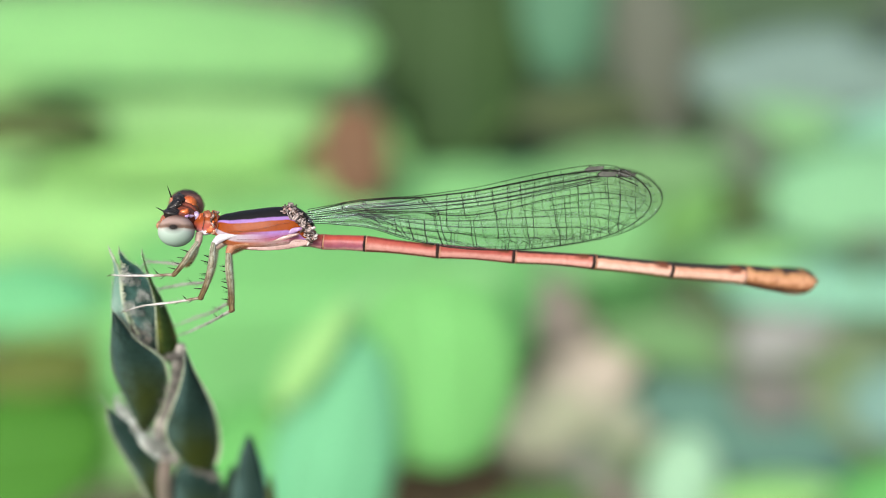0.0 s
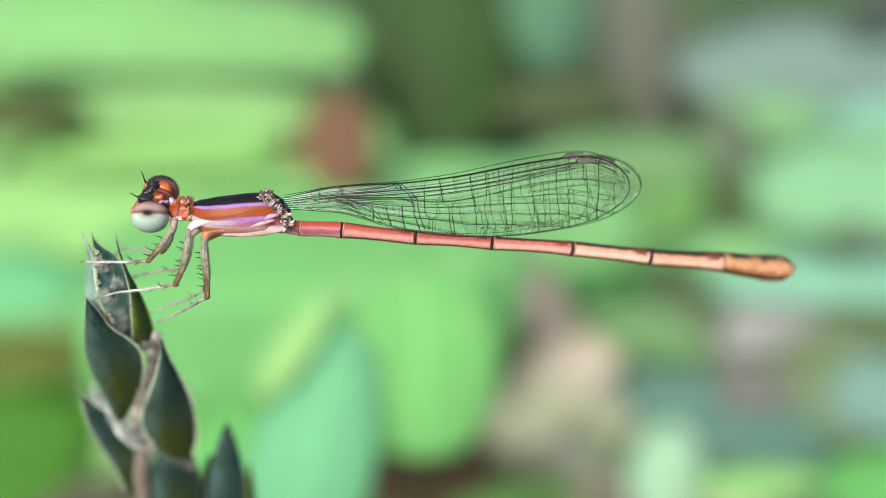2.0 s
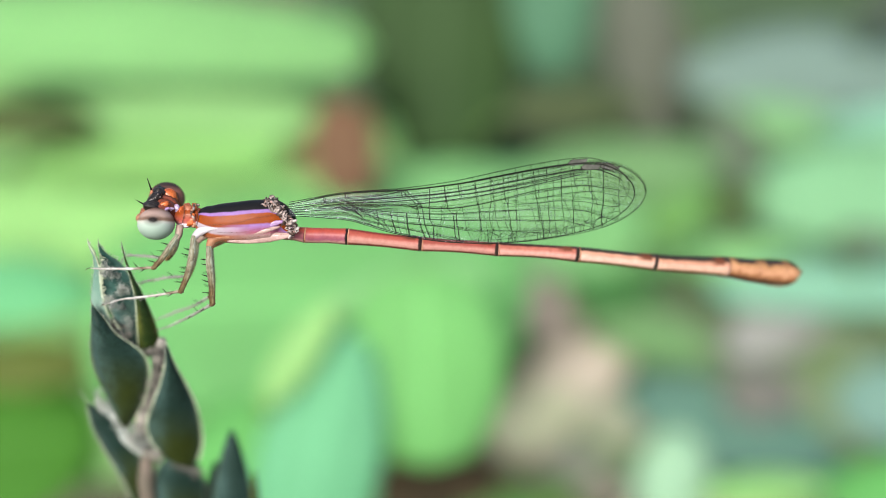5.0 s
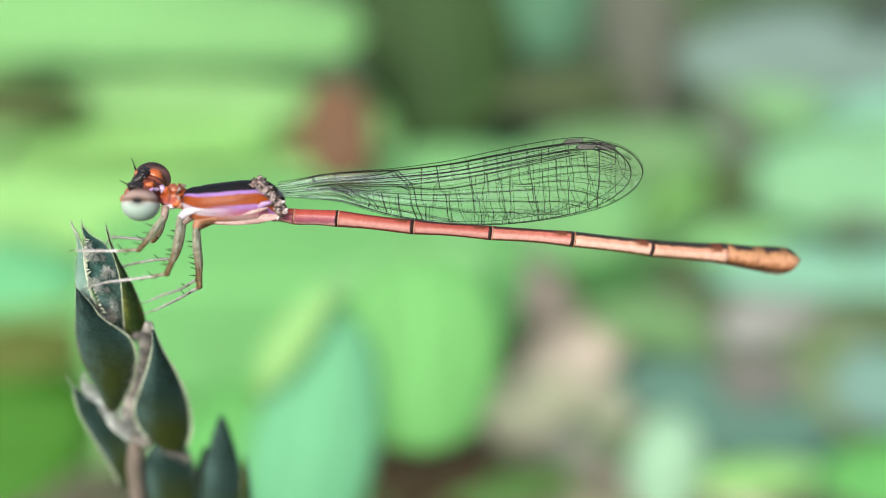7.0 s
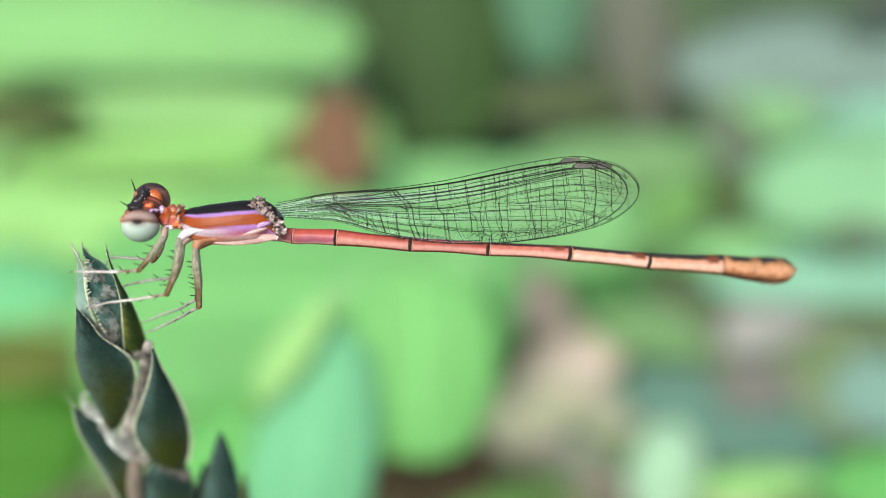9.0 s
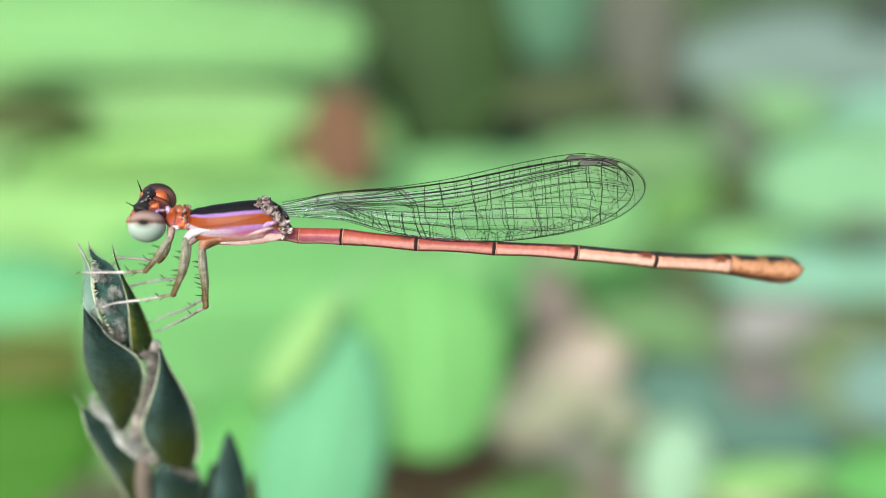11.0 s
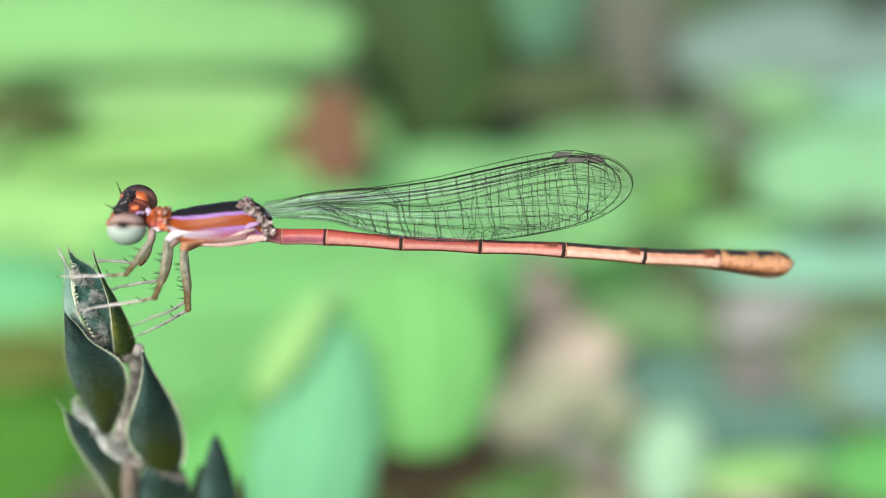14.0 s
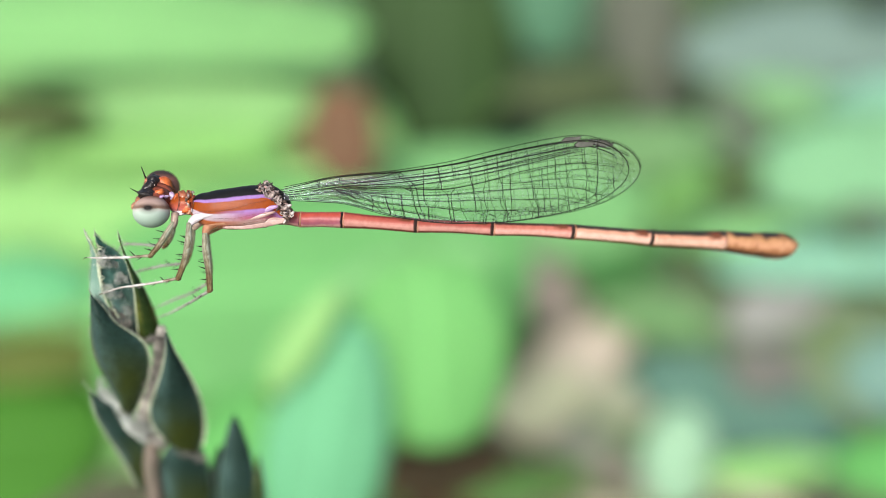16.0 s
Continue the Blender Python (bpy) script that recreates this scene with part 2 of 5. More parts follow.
def eye_skin(name, stops, spot):
    """A glossy compound eye: bands by height, a dark spot at one place."""
    m, nodes, link, bsdf = nodes_of(name)
    tc, sep = nodes.new("ShaderNodeTexCoord"), nodes.new("ShaderNodeSeparateXYZ")
    link(tc.outputs["Object"], sep.inputs[0])
    n = noise_node(nodes, link, 1800, 3)
    a = nodes.new("ShaderNodeMapRange")
    a.inputs["From Min"].default_value, a.inputs["From Max"].default_value = -0.00085, 0.00085
    link(sep.outputs["Z"], a.inputs["Value"])
    w = nodes.new("ShaderNodeMath")
    w.operation = "MULTIPLY_ADD"
    link(n.outputs[0], w.inputs[0])
    w.inputs[1].default_value = 0.1
    link(a.outputs[0], w.inputs[2])
    c = ramp_node(nodes, stops)
    link(w.outputs[0], c.inputs[0])
    colour = c.outputs[0]
    if spot:
        d = nodes.new("ShaderNodeVectorMath")
        d.operation = "DISTANCE"
        mp = nodes.new("ShaderNodeMapping")
        mp.inputs["Scale"].default_value = (0.6, 1, 1)
        link(tc.outputs["Object"], mp.inputs[0])
        link(mp.outputs[0], d.inputs[0])
        d.inputs[1].default_value = (spot[0] * 0.6, spot[1], spot[2])
        s = ramp_node(nodes, [(0.0, (1, 1, 1)), (0.09, (1,) * 3), (0.14, (0.5,) * 3), (0.3, (0, 0, 0))])
        k = nodes.new("ShaderNodeMath")
        k.operation = "MULTIPLY"
        k.inputs[1].default_value = 1000
        link(d.outputs["Value"], k.inputs[0])
        link(k.outputs[0], s.inputs[0])
        colour = mixed(nodes, link, s.outputs[0], colour, (0.006, 0.004, 0.004))
    link(colour, bsdf.inputs["Base Color"])
    bsdf.inputs["Specular IOR Level"].default_value = 0.06
    bsdf.inputs["Roughness"].default_value = 0.5
    bsdf.inputs["Coat Weight"].default_value, bsdf.inputs["Coat Roughness"].default_value = 0.02, 0.1
    facets = nodes.new("ShaderNodeTexVoronoi")
    facets.inputs["Scale"].default_value = 26000
    link(tc.outputs["Object"], facets.inputs["Vector"])
    bump_on(nodes, link, bsdf, facets.outputs[0], 0.15, 0.000006)
    return m


# the mint stops darken downwards to paint shading under the eye
eye_mint = eye_skin("mint_eye", [(0.0, (0.15, 0.21, 0.18)), (0.3, (0.21, 0.29, 0.245)), (0.52, (0.27, 0.335, 0.295)), (0.6, (0.32, 0.33, 0.3)), (0.635, (0.14, 0.085, 0.06)), (0.68, (0.12, 0.075, 0.055)), (0.75, (0.26, 0.19, 0.165)), (0.84, (0.24, 0.17, 0.15)), (0.93, (0.104, 0.052, 0.037)), (1.0, (0.037, 0.022, 0.018))], (0.00011, -0.00069, 0.00015))
eye_brown = eye_skin("brown_eye", [(0.0, (0.3, 0.2, 0.17)), (0.45, (0.24, 0.12, 0.09)), (0.75, (0.16, 0.075, 0.06)), (0.88, (0.035, 0.022, 0.022)), (1.0, (0.02, 0.016, 0.018))], None)


def wing_glass():
    """A clear wing membrane: mostly see-through, with a faint cool sheen."""
    m, nodes, link, bsdf = nodes_of("clear_membrane")
    nodes.remove(bsdf)
    clear, gloss, mx = nodes.new("ShaderNodeBsdfTransparent"), nodes.new("ShaderNodeBsdfGlossy"), nodes.new("ShaderNodeMixShader")
    n = noise_node(nodes, link, 420, 3)
    # slight warm tint painted in for a brownish reflection on the membrane
    tint = ramp_node(nodes, [(0.3, (0.985, 0.97, 0.967)), (0.7, (0.992, 0.982, 0.98))])
    link(n.outputs[0], tint.inputs[0])
    link(tint.outputs[0], clear.inputs[0])
    gloss.inputs[0].default_value, gloss.inputs[1].default_value = (0.55, 0.65, 0.8, 1), 0.25
    mx.inputs[0].default_value = 0.008
    link(clear.outputs[0], mx.inputs[1])
    link(gloss.outputs[0], mx.inputs[2])
    link(mx.outputs[0], nodes["Material Output"].inputs[0])
    return m


membrane_clear = wing_glass()

# plants and ground
def bract_skin(name, main, base, flank_tone, margin):
    """A tough bract: olive towards its base, a patchy flank tone that paints sheen on dark bracts, lengthwise nerves
    and a thin pale margin.
    """
    m, nodes, link, bsdf = nodes_of(name)
    u, v = uv_axes(nodes, link, 0.05, 700)
    low = ramp_node(nodes, [(0.0, base), (0.22, base), (0.5, main), (1.0, main)])
    link(u, low.inputs[0])
    patch = noise_node(nodes, link, 600, 5, 0.65)
    mask = ramp_node(nodes, [(0.36, (0, 0, 0)), (0.66, (0.95,) * 3)])
    link(patch.outputs[0], mask.inputs[0])
    flank = ramp_node(nodes, [(0.0, (1, 1, 1)), (0.25, (0.75,) * 3), (0.5, (0.12,) * 3), (0.8, (0.1,) * 3), (1.0, (0.5,) * 3)])
    link(v, flank.inputs[0])
    colour = mixed(nodes, link, mixed(nodes, link, 1.0, mask.outputs[0], flank.outputs[0], "MULTIPLY"), low.outputs[0], flank_tone)
    speck = noise_node(nodes, link, 6500, 3, 0.7)
    dots = ramp_node(nodes, [(0.35, (0.55,) * 3), (0.65, (1.15,) * 3)])
    link(speck.outputs[0], dots.inputs[0])
    colour = mixed(nodes, link, 1.0, colour, dots.outputs[0], "MULTIPLY")
    edge = ramp_node(nodes, [(0.0, (1, 1, 1)), (0.02, (0.9,) * 3), (0.06, (0, 0, 0)), (0.94, (0, 0, 0)), (0.98, (0.9,) * 3), (1.0, (1, 1, 1))])
    link(v, edge.inputs[0])
    link(mixed(nodes, link, edge.outputs[0], colour, margin), bsdf.inputs["Base Color"])
    bsdf.inputs["Roughness"].default_value, bsdf.inputs["Specular IOR Level"].default_value = 0.5, 0.1
    wave = nodes.new("ShaderNodeMath")
    wave.operation = "SINE"
    times = nodes.new("ShaderNodeMath")
    times.operation, times.inputs[1].default_value = "MULTIPLY", 85.0
    link(v, times.inputs[0])
    link(times.outputs[0], wave.inputs[0])
    bump_on(nodes, link, bsdf, wave.outputs[0], 0.12, 0.00002)
    return m


# bluish sheen is painted into the colour along the left flank
bract_green = bract_skin("dark_bract", (0.01, 0.025, 0.02), (0.02, 0.029, 0.005), (0.05, 0.095, 0.088), (0.085, 0.14, 0.09))
bract_olive = bract_skin("olive_bract", (0.012, 0.032, 0.014), (0.016, 0.034, 0.008), (0.13, 0.14, 0.03), (0.15, 0.16, 0.05))
wool_pink = grained("grey_pink_wool", (0.1, 0.1, 0.085), (0.4, 0.37, 0.335), 2000, 0.9, 1.0, 0.0001, spec=0.1)
rim_cream = grained("cream_margin", (0.26, 0.32, 0.2), (0.55, 0.6, 0.46), 2500, 0.7, 0.5)
bract_woolly = bract_skin("mottled_bract", (0.014, 0.052, 0.043), (0.025, 0.05, 0.04), (0.11, 0.2, 0.185), (0.1, 0.15, 0.12))
wool_white = grained("white_wool", (0.28, 0.31, 0.28), (0.62, 0.65, 0.6), 2400, 0.9, 1.0, 0.0001, spec=0.1)
wool_cream = grained("cream_wool", (0.26, 0.3, 0.27), (0.62, 0.66, 0.62), 1800, 0.9, 1.0, 0.0001, spec=0.1)
stem_rose = grained("rosy_stem", (0.07, 0.07, 0.05), (0.18, 0.14, 0.12), 900, 0.6, 0.6, 0.00006, (1, 1, 0.3))
awn_grey = grained("grey_awn", (0.12, 0.17, 0.1), (0.36, 0.42, 0.32), 1500, 0.5, 0.2)
LEAF = {
    "frost": leaf_skin("pale_teal_bract", (0.09, 0.19, 0.15), (0.2, 0.3, 0.25), (0.4, 0.44, 0.34), 0.15, 0.5, 900, False),
    "pale": leaf_tone("pale_leaf", (0.209, 0.445, 0.169), 0.45),
    "lime": leaf_tone("lime_leaf", (0.214, 0.440, 0.134), 0.45),
    "spring": leaf_tone("spring_leaf", (0.251, 0.496, 0.173), 0.45),
    "fresh": leaf_tone("fresh_leaf", (0.142, 0.380, 0.130), 0.45),
    "glade": leaf_tone("bright_leaf", (0.173, 0.457, 0.146), 0.45),
    "mint": leaf_tone("mint_leaf", (0.135, 0.389, 0.207), 0.4),
    # bright tone painted for the highlight on a leaf fold
    "yellow": leaf_tone("fold_highlight_leaf", (0.270, 0.501, 0.188), 0.45),
    "arc": leaf_tone("soft_leaf", (0.221, 0.477, 0.196), 0.45),
    "dry": leaf_tone("withered_leaf", (0.116, 0.067, 0.037), 0.2),
    "aqua": leaf_tone("aqua_leaf", (0.141, 0.431, 0.198), 0.4),
    "moss": leaf_tone("mossy_leaf", (0.051, 0.167, 0.022), 0.3),
    "umber": leaf_tone("umber_leaf", (0.053, 0.076, 0.024), 0.2),
    "loam": leaf_tone("browned_leaf", (0.074, 0.101, 0.023), 0.2),
    "verdigris": leaf_tone("dull_green_leaf", (0.148, 0.304, 0.139), 0.3),
    "mid": leaf_tone("green_leaf", (0.136, 0.318, 0.123), 0.3),
    "khaki": leaf_tone("khaki_leaf", (0.107, 0.213, 0.088), 0.25),
    "grass": leaf_tone("grass_green_leaf", (0.100, 0.230, 0.064), 0.3),
    "bottle": leaf_tone("bottle_green_leaf", (0.041, 0.134, 0.037), 0.3),
    "olive": leaf_tone("olive_leaf", (0.051, 0.087, 0.025), 0.25),
    "leek": leaf_tone("leek_leaf", (0.165, 0.357, 0.190), 0.35),
    "haze": leaf_tone("pale_mint_leaf", (0.175, 0.366, 0.260), 0.35),
    "fern": leaf_tone("fern_leaf", (0.097, 0.313, 0.086), 0.35),
    # deep, teal and peat hold the thicket's shade in their base colour
    "deep": leaf_tone("shade_toned_leaf", (0.023, 0.051, 0.015), 0.15),
    "teal": leaf_tone("teal_shade_toned_leaf", (0.053, 0.130, 0.076), 0.15),
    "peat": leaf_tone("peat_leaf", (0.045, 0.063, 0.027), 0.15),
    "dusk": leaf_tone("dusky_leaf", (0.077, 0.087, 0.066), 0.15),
    "sage": leaf_tone("sage_leaf", (0.126, 0.191, 0.161), 0.2),
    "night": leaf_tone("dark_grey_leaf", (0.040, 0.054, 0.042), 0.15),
    "ash": leaf_tone("ashen_leaf", (0.085, 0.118, 0.080), 0.2),
    "mauve": leaf_tone("mauve_grey_leaf", (0.193, 0.204, 0.194), 0.2),
    "stone": leaf_tone("stone_grey_leaf", (0.171, 0.184, 0.152), 0.2),
    "slate": leaf_tone("dull_teal_leaf", (0.071, 0.149, 0.116), 0.2),
    "lagoon": leaf_tone("blue_green_leaf", (0.111, 0.205, 0.172), 0.2),
    "straw": leaf_tone("straw_leaf", (0.329, 0.295, 0.241), 0.15),
    "tan": leaf_tone("tan_leaf", (0.214, 0.187, 0.158), 0.15),
    "hay": leaf_tone("bleached_leaf", (0.261, 0.286, 0.202), 0.25),
    "wheat": leaf_tone("wheat_leaf", (0.339, 0.361, 0.244), 0.2),
    "milk": leaf_tone("milky_leaf", (0.242, 0.408, 0.276), 0.35),
    "brake": leaf_tone("far_green_leaf", (0.201, 0.398, 0.144), 0.35),
    "scrub": leaf_tone("grey_green_backdrop_leaf", (0.121, 0.175, 0.097), 0.25),
    "gloom": leaf_tone("dark_backdrop_leaf", (0.045, 0.076, 0.041), 0.2),
    "flint": leaf_tone("flint_grey_leaf", (0.115, 0.118, 0.105), 0.2),
    "bracken": leaf_tone("tan_green_leaf", (0.202, 0.186, 0.079), 0.2),
    "rust": leaf_tone("rusty_leaf", (0.054, 0.041, 0.022), 0.15),
}
stalk_green = grained("green_stalk", (0.06, 0.12, 0.03), (0.13, 0.2, 0.06), 150, 0.5, 0.4, 0.0002)
soil = grained("damp_soil", (0.065, 0.068, 0.04), (0.15, 0.15, 0.095), 45, 0.9, 0.8, 0.003)
moss = grained("low_grass", (0.03, 0.07, 0.015), (0.07, 0.14, 0.03), 60, 0.7, 0.5, 0.001)


# ---- building helpers (plan lengths in millimetres) ----
def solid(name, verts, faces, material, parent=None, label="", uvs=None, smooth=True, at=None):
    me = bpy.data.meshes.new(name)
    me.from_pydata([(x * MM, y * MM, z * MM) for x, y, z in verts], [], faces)
    if uvs is not None:
        layer = me.uv_layers.new(name="UVMap")
        index = np.empty(len(me.loops), dtype=np.int32)
        me.loops.foreach_get("vertex_index", index)
        layer.data.foreach_set("uv", np.asarray(uvs, dtype=np.float32)[index].ravel())
    me.polygons.foreach_set("use_smooth", [smooth] * len(me.polygons))
    me.materials.append(material)
    me.update()
    ob = new(name, me)
    if at is not None:
        ob.location = Vector(at) * MM
    if parent is not None:
        ob.parent = parent
    if label:
        tagged(ob, label)
    return ob


def thing(name, label, category, group=""):
    """An Empty in the tilted plan frame; its parts keep plan coordinates."""
    ob = new(name)
    ob.empty_display_size = 0.005
    ob.matrix_world = LAY
    return tagged(ob, label, category, group)


def glide(points, n):
    """A smooth row of n points through the given ones (any number of columns), even where their spacing is uneven."""
    p = np.array(points, float)
    step = np.maximum(np.linalg.norm(np.diff(p[:, :3], axis=0), axis=1), 1e-6)
    slope = np.diff(p, axis=0) / step[:, None]
    tang = np.vstack([slope[:1], (slope[:-1] * step[1:, None] + slope[1:] * step[:-1, None]) / (step[:-1] + step[1:])[:, None], slope[-1:]])
    out = []
    for s in np.linspace(0, len(p) - 1 - 1e-9, n):
        k, t = int(s), s - int(s)
        h = step[k]
        out.append((2 * t ** 3 - 3 * t * t + 1) * p[k] + (t ** 3 - 2 * t * t + t) * h * tang[k] + (3 * t * t - 2 * t ** 3) * p[k + 1] + (t ** 3 - t * t) * h * tang[k + 1])
    return np.array(out)


def loft(name, rows, material, parent, label="", n=20, rings=24, square=2.0):
    """A tube through rows of (x, y, z, half depth, half height); UV x runs along it, y round it from the top by the near side."""
    r = glide(rows, rings) if rings > len(rows) else np.array(rows, float)
    r[:, 3:] = np.maximum(r[:, 3:], 0.004)
    way = np.gradient(r[:, :3], axis=0)
    way /= np.linalg.norm(way, axis=1)[:, None]
    verts, uvs, faces = [], [], []
    length = np.r_[0, np.cumsum(np.linalg.norm(np.diff(r[:, :3], axis=0), axis=1))]
    length /= length[-1]
    hint = np.array((0.0, -1.0, 0.0))
    if abs(way[:, 1]).max() > 0.9:
        hint = np.array((1.0, 0.0, 0.0))
    for k in range(len(r)):
        near = hint - way[k] * (hint @ way[k])
        near /= np.linalg.norm(near)
        up = np.cross(near, way[k])
        if up[2] < 0 and abs(way[k][2]) < 0.7:
            up = -up
        for j in range(n + 1):
            a = 2 * math.pi * j / n
            c, s = math.cos(a), math.sin(a)
            k2 = (abs(c) ** square + abs(s) ** square) ** (-1 / square)
            verts.append(r[k, :3] + near * (s * k2 * r[k, 3]) + up * (c * k2 * r[k, 4]))
            uvs.append((length[k], j / n))
    m = n + 1
    for k in range(len(r) - 1):
        for j in range(n):
            faces.append((k * m + j, k * m + j + 1, (k + 1) * m + j + 1, (k + 1) * m + j))
    for k, u in ((0, 0.0), (len(r) - 1, 1.0)):
        verts.append(r[k, :3])
        uvs.append((u, 0.25))
        for j in range(n):
            faces.append((len(verts) - 1, k * m + j + 1, k * m + j) if k == 0 else (len(verts) - 1, k * m + j, k * m + j + 1))
    return solid(name, verts, faces, material, parent, label, uvs)


def ball(name, centre, radii, material, parent, label="", lean=0.0, yaw=0.0, n=20, lumps=0.0, smooth=True):
    """An egg shape with its own middle; lean turns it in the view plane."""
    turn = Matrix.Rotation(radians(yaw), 3, "Z") @ Matrix.Rotation(radians(-lean), 3, "Y")
    verts, faces, rows = [], [], n // 2
    for i in range(1, rows):
        for j in range(n):
            a, b = math.pi * i / rows, 2 * math.pi * j / n
            p = Vector((math.sin(a) * math.cos(b), math.sin(a) * math.sin(b), math.cos(a)))
            if lumps:
                p *= 1 + lumps * noise.noise(p * 2.3 + Vector(centre))
            verts.append(turn @ Vector((p.x * radii[0], p.y * radii[1], p.z * radii[2])))
    for i in range(rows - 2):
        for j in range(n):
            faces.append((i * n + j, (i + 1) * n + j, (i + 1) * n + (j + 1) % n, i * n + (j + 1) % n))
    verts += [turn @ Vector((0, 0, radii[2])), turn @ Vector((0, 0, -radii[2]))]
    for j in range(n):
        faces.append((len(verts) - 2, j, (j + 1) % n))
        faces.append((len(verts) - 1, (rows - 2) * n + (j + 1) % n, (rows - 2) * n + j))
    return solid(name, verts, faces, material, parent, label, at=centre, smooth=smooth)


def sheet(name, surface, nu, nv, thick, material, parent, label=""):
    """A blade with two faces and a rim; surface(u, v) gives a place and a normal for u in 0..1, v in -1..1."""
    verts, uvs, faces = [], [], []
    for side in (1, -1):
        for i in range(nu + 1):
            for j in range(nv + 1):
                p, nn = surface(i / nu, 2 * j / nv - 1)
                rim = min(1.0, 4 * (1 - abs(2 * j / nv - 1)) + 0.15)
                verts.append(p + nn * (side * thick * 0.5 * rim))
                uvs.append((i / nu, j / nv))
    m, half = nv + 1, (nu + 1) * (nv + 1)
    for i in range(nu):
        for j in range(nv):
            a, b, c, d = i * m + j, i * m + j + 1, (i + 1) * m + j + 1, (i + 1) * m + j
            faces += [(a, b, c, d), (half + d, half + c, half + b, half + a)]
    for i in range(nu):
        a, d = i * m, (i + 1) * m
        faces.append((a, d, half + d, half + a))
        a, d = i * m + nv, (i + 1) * m + nv
        faces.append((d, a, half + a, half + d))
    for j in range(nv):
        faces.append((j + 1, j, half + j, half + j + 1))
        a = nu * m + j
        faces.append((a, a + 1, half + a + 1, half + a))
    return solid(name, verts, faces, material, parent, label, uvs)


def blade(name, base, tip, half, facing, material, parent, label="", bulge=0.0, arch=0.0, peak=0.42, blunt=0.6, thick=0.3, nu=16, nv=8, wave=0.0):
    """A leaf or bract from base to tip: half width, the way it faces, how it cups across and arches along, where it is broadest, how blunt and how wavy it is."""
    b, t, f = Vector(base), Vector(tip), Vector(facing).normalized()
    way = t - b
    long = way.length
    f = (f - way * (f.dot(way) / long ** 2)).normalized()
    side = way.cross(f).normalized()
    k = math.log(0.5) / math.log(peak)

    def shape(u):
        u = min(max(u, 0.0), 1.0)
        return max(math.sin(math.pi * u ** k), 0.0) ** blunt

    def surface(u, v):
        w = half * shape(u)
        up = bulge * (1 - v * v) * shape(u) + arch * math.sin(math.pi * u) + wave * math.sin(9 * u + 2 * v) * shape(u)
        p = b + way * u + side * (w * v) + f * up
        nn = (f + side * (1.4 * bulge * v / max(half, 1e-6))).normalized()
        return p, nn

    return sheet(name, surface, nu, nv, thick, material, parent, label)


def tubes(name, lines, material, parent, label="", sides=4):
    """Many thin round threads in one mesh: each line is a list of (place, radius)."""
    verts, faces = [], []
    for line in lines:
        pts = [Vector(p) for p, _ in line]
        start = len(verts)
        for k, (p, rad) in enumerate(line):
            way = (pts[min(k + 1, len(pts) - 1)] - pts[max(k - 1, 0)]).normalized()
            a = way.cross(Vector((0.12, 1, 0.05))).normalized()
            b = way.cross(a)
            for j in range(sides):
                g = 2 * math.pi * (j + 0.5) / sides
                verts.append(pts[k] + (a * math.cos(g) + b * math.sin(g)) * rad)
        for k in range(len(pts) - 1):
            for j in range(sides):
                q = start + k * sides
                faces.append((q + j, q + (j + 1) % sides, q + sides + (j + 1) % sides, q + sides + j))
        faces.append(tuple(start + j for j in reversed(range(sides))))
        faces.append(tuple(start + (len(pts) - 1) * sides + j for j in range(sides)))
    return solid(name, verts, faces, material, parent, label)


# ---- ground: one sheet out to the horizon ----
def ground_height(x, y):
    near = math.exp(-(x * x + y * y) / 4.0)
    return near * (0.006 * noise.noise((x * 9, y * 9, 0.3)) + 0.003 * noise.noise((x * 40, y * 40, 1.7))) - 0.002


def make_ground():
    n = 90
    axis = [math.sinh(6.2 * (2 * i / n - 1)) * 0.75 for i in range(n + 1)]
    verts = [(x / MM, (y + 0.2) / MM, ground_height(x, y + 0.2) / MM) for y in axis for x in axis]
    faces = [(j * (n + 1) + i, j * (n + 1) + i + 1, (j + 1) * (n + 1) + i + 1, (j + 1) * (n + 1) + i) for j in range(n) for i in range(n)]
    return tagged(solid("ground", verts, faces, soil), "damp brown soil under the weeds", "ground", kind="structure")


make_ground()


def make_grass():
    """Short grass between the weeds."""
    rng = random.Random(21)
    lines = []
    for k in range(2600):
        y = rng.uniform(110, 1500)
        x = rng.uniform(-0.55, 0.55) * (y + 260)
        z = ground_height(x * MM, y * MM) / MM
        tall, bend, way = rng.uniform(10, 34), rng.uniform(2, 16), rng.uniform(0, 6.283)
        lines.append([((x, y, z - 1), 0.7), ((x + 0.3 * bend * math.cos(way), y + 0.3 * bend * math.sin(way), z + 0.6 * tall), 0.6), ((x + bend * math.cos(way), y + bend * math.sin(way), z + tall), 0.1)])
    return tagged(tubes("low_grass", lines, moss, None, "short green grass growing from the soil", 4), category="grass", kind="stuff")


make_grass()
DOWN = Vector((0, 0.5, -0.8660254))


def to_ground(p, lean=(0, 0, 0)):
    """The plan point on the ground below p, a little sunk in."""
    q = Vector(p) + Vector(lean)
    w = LAY @ (q * MM)
    return q + DOWN * ((w.z + 0.004) / MM)


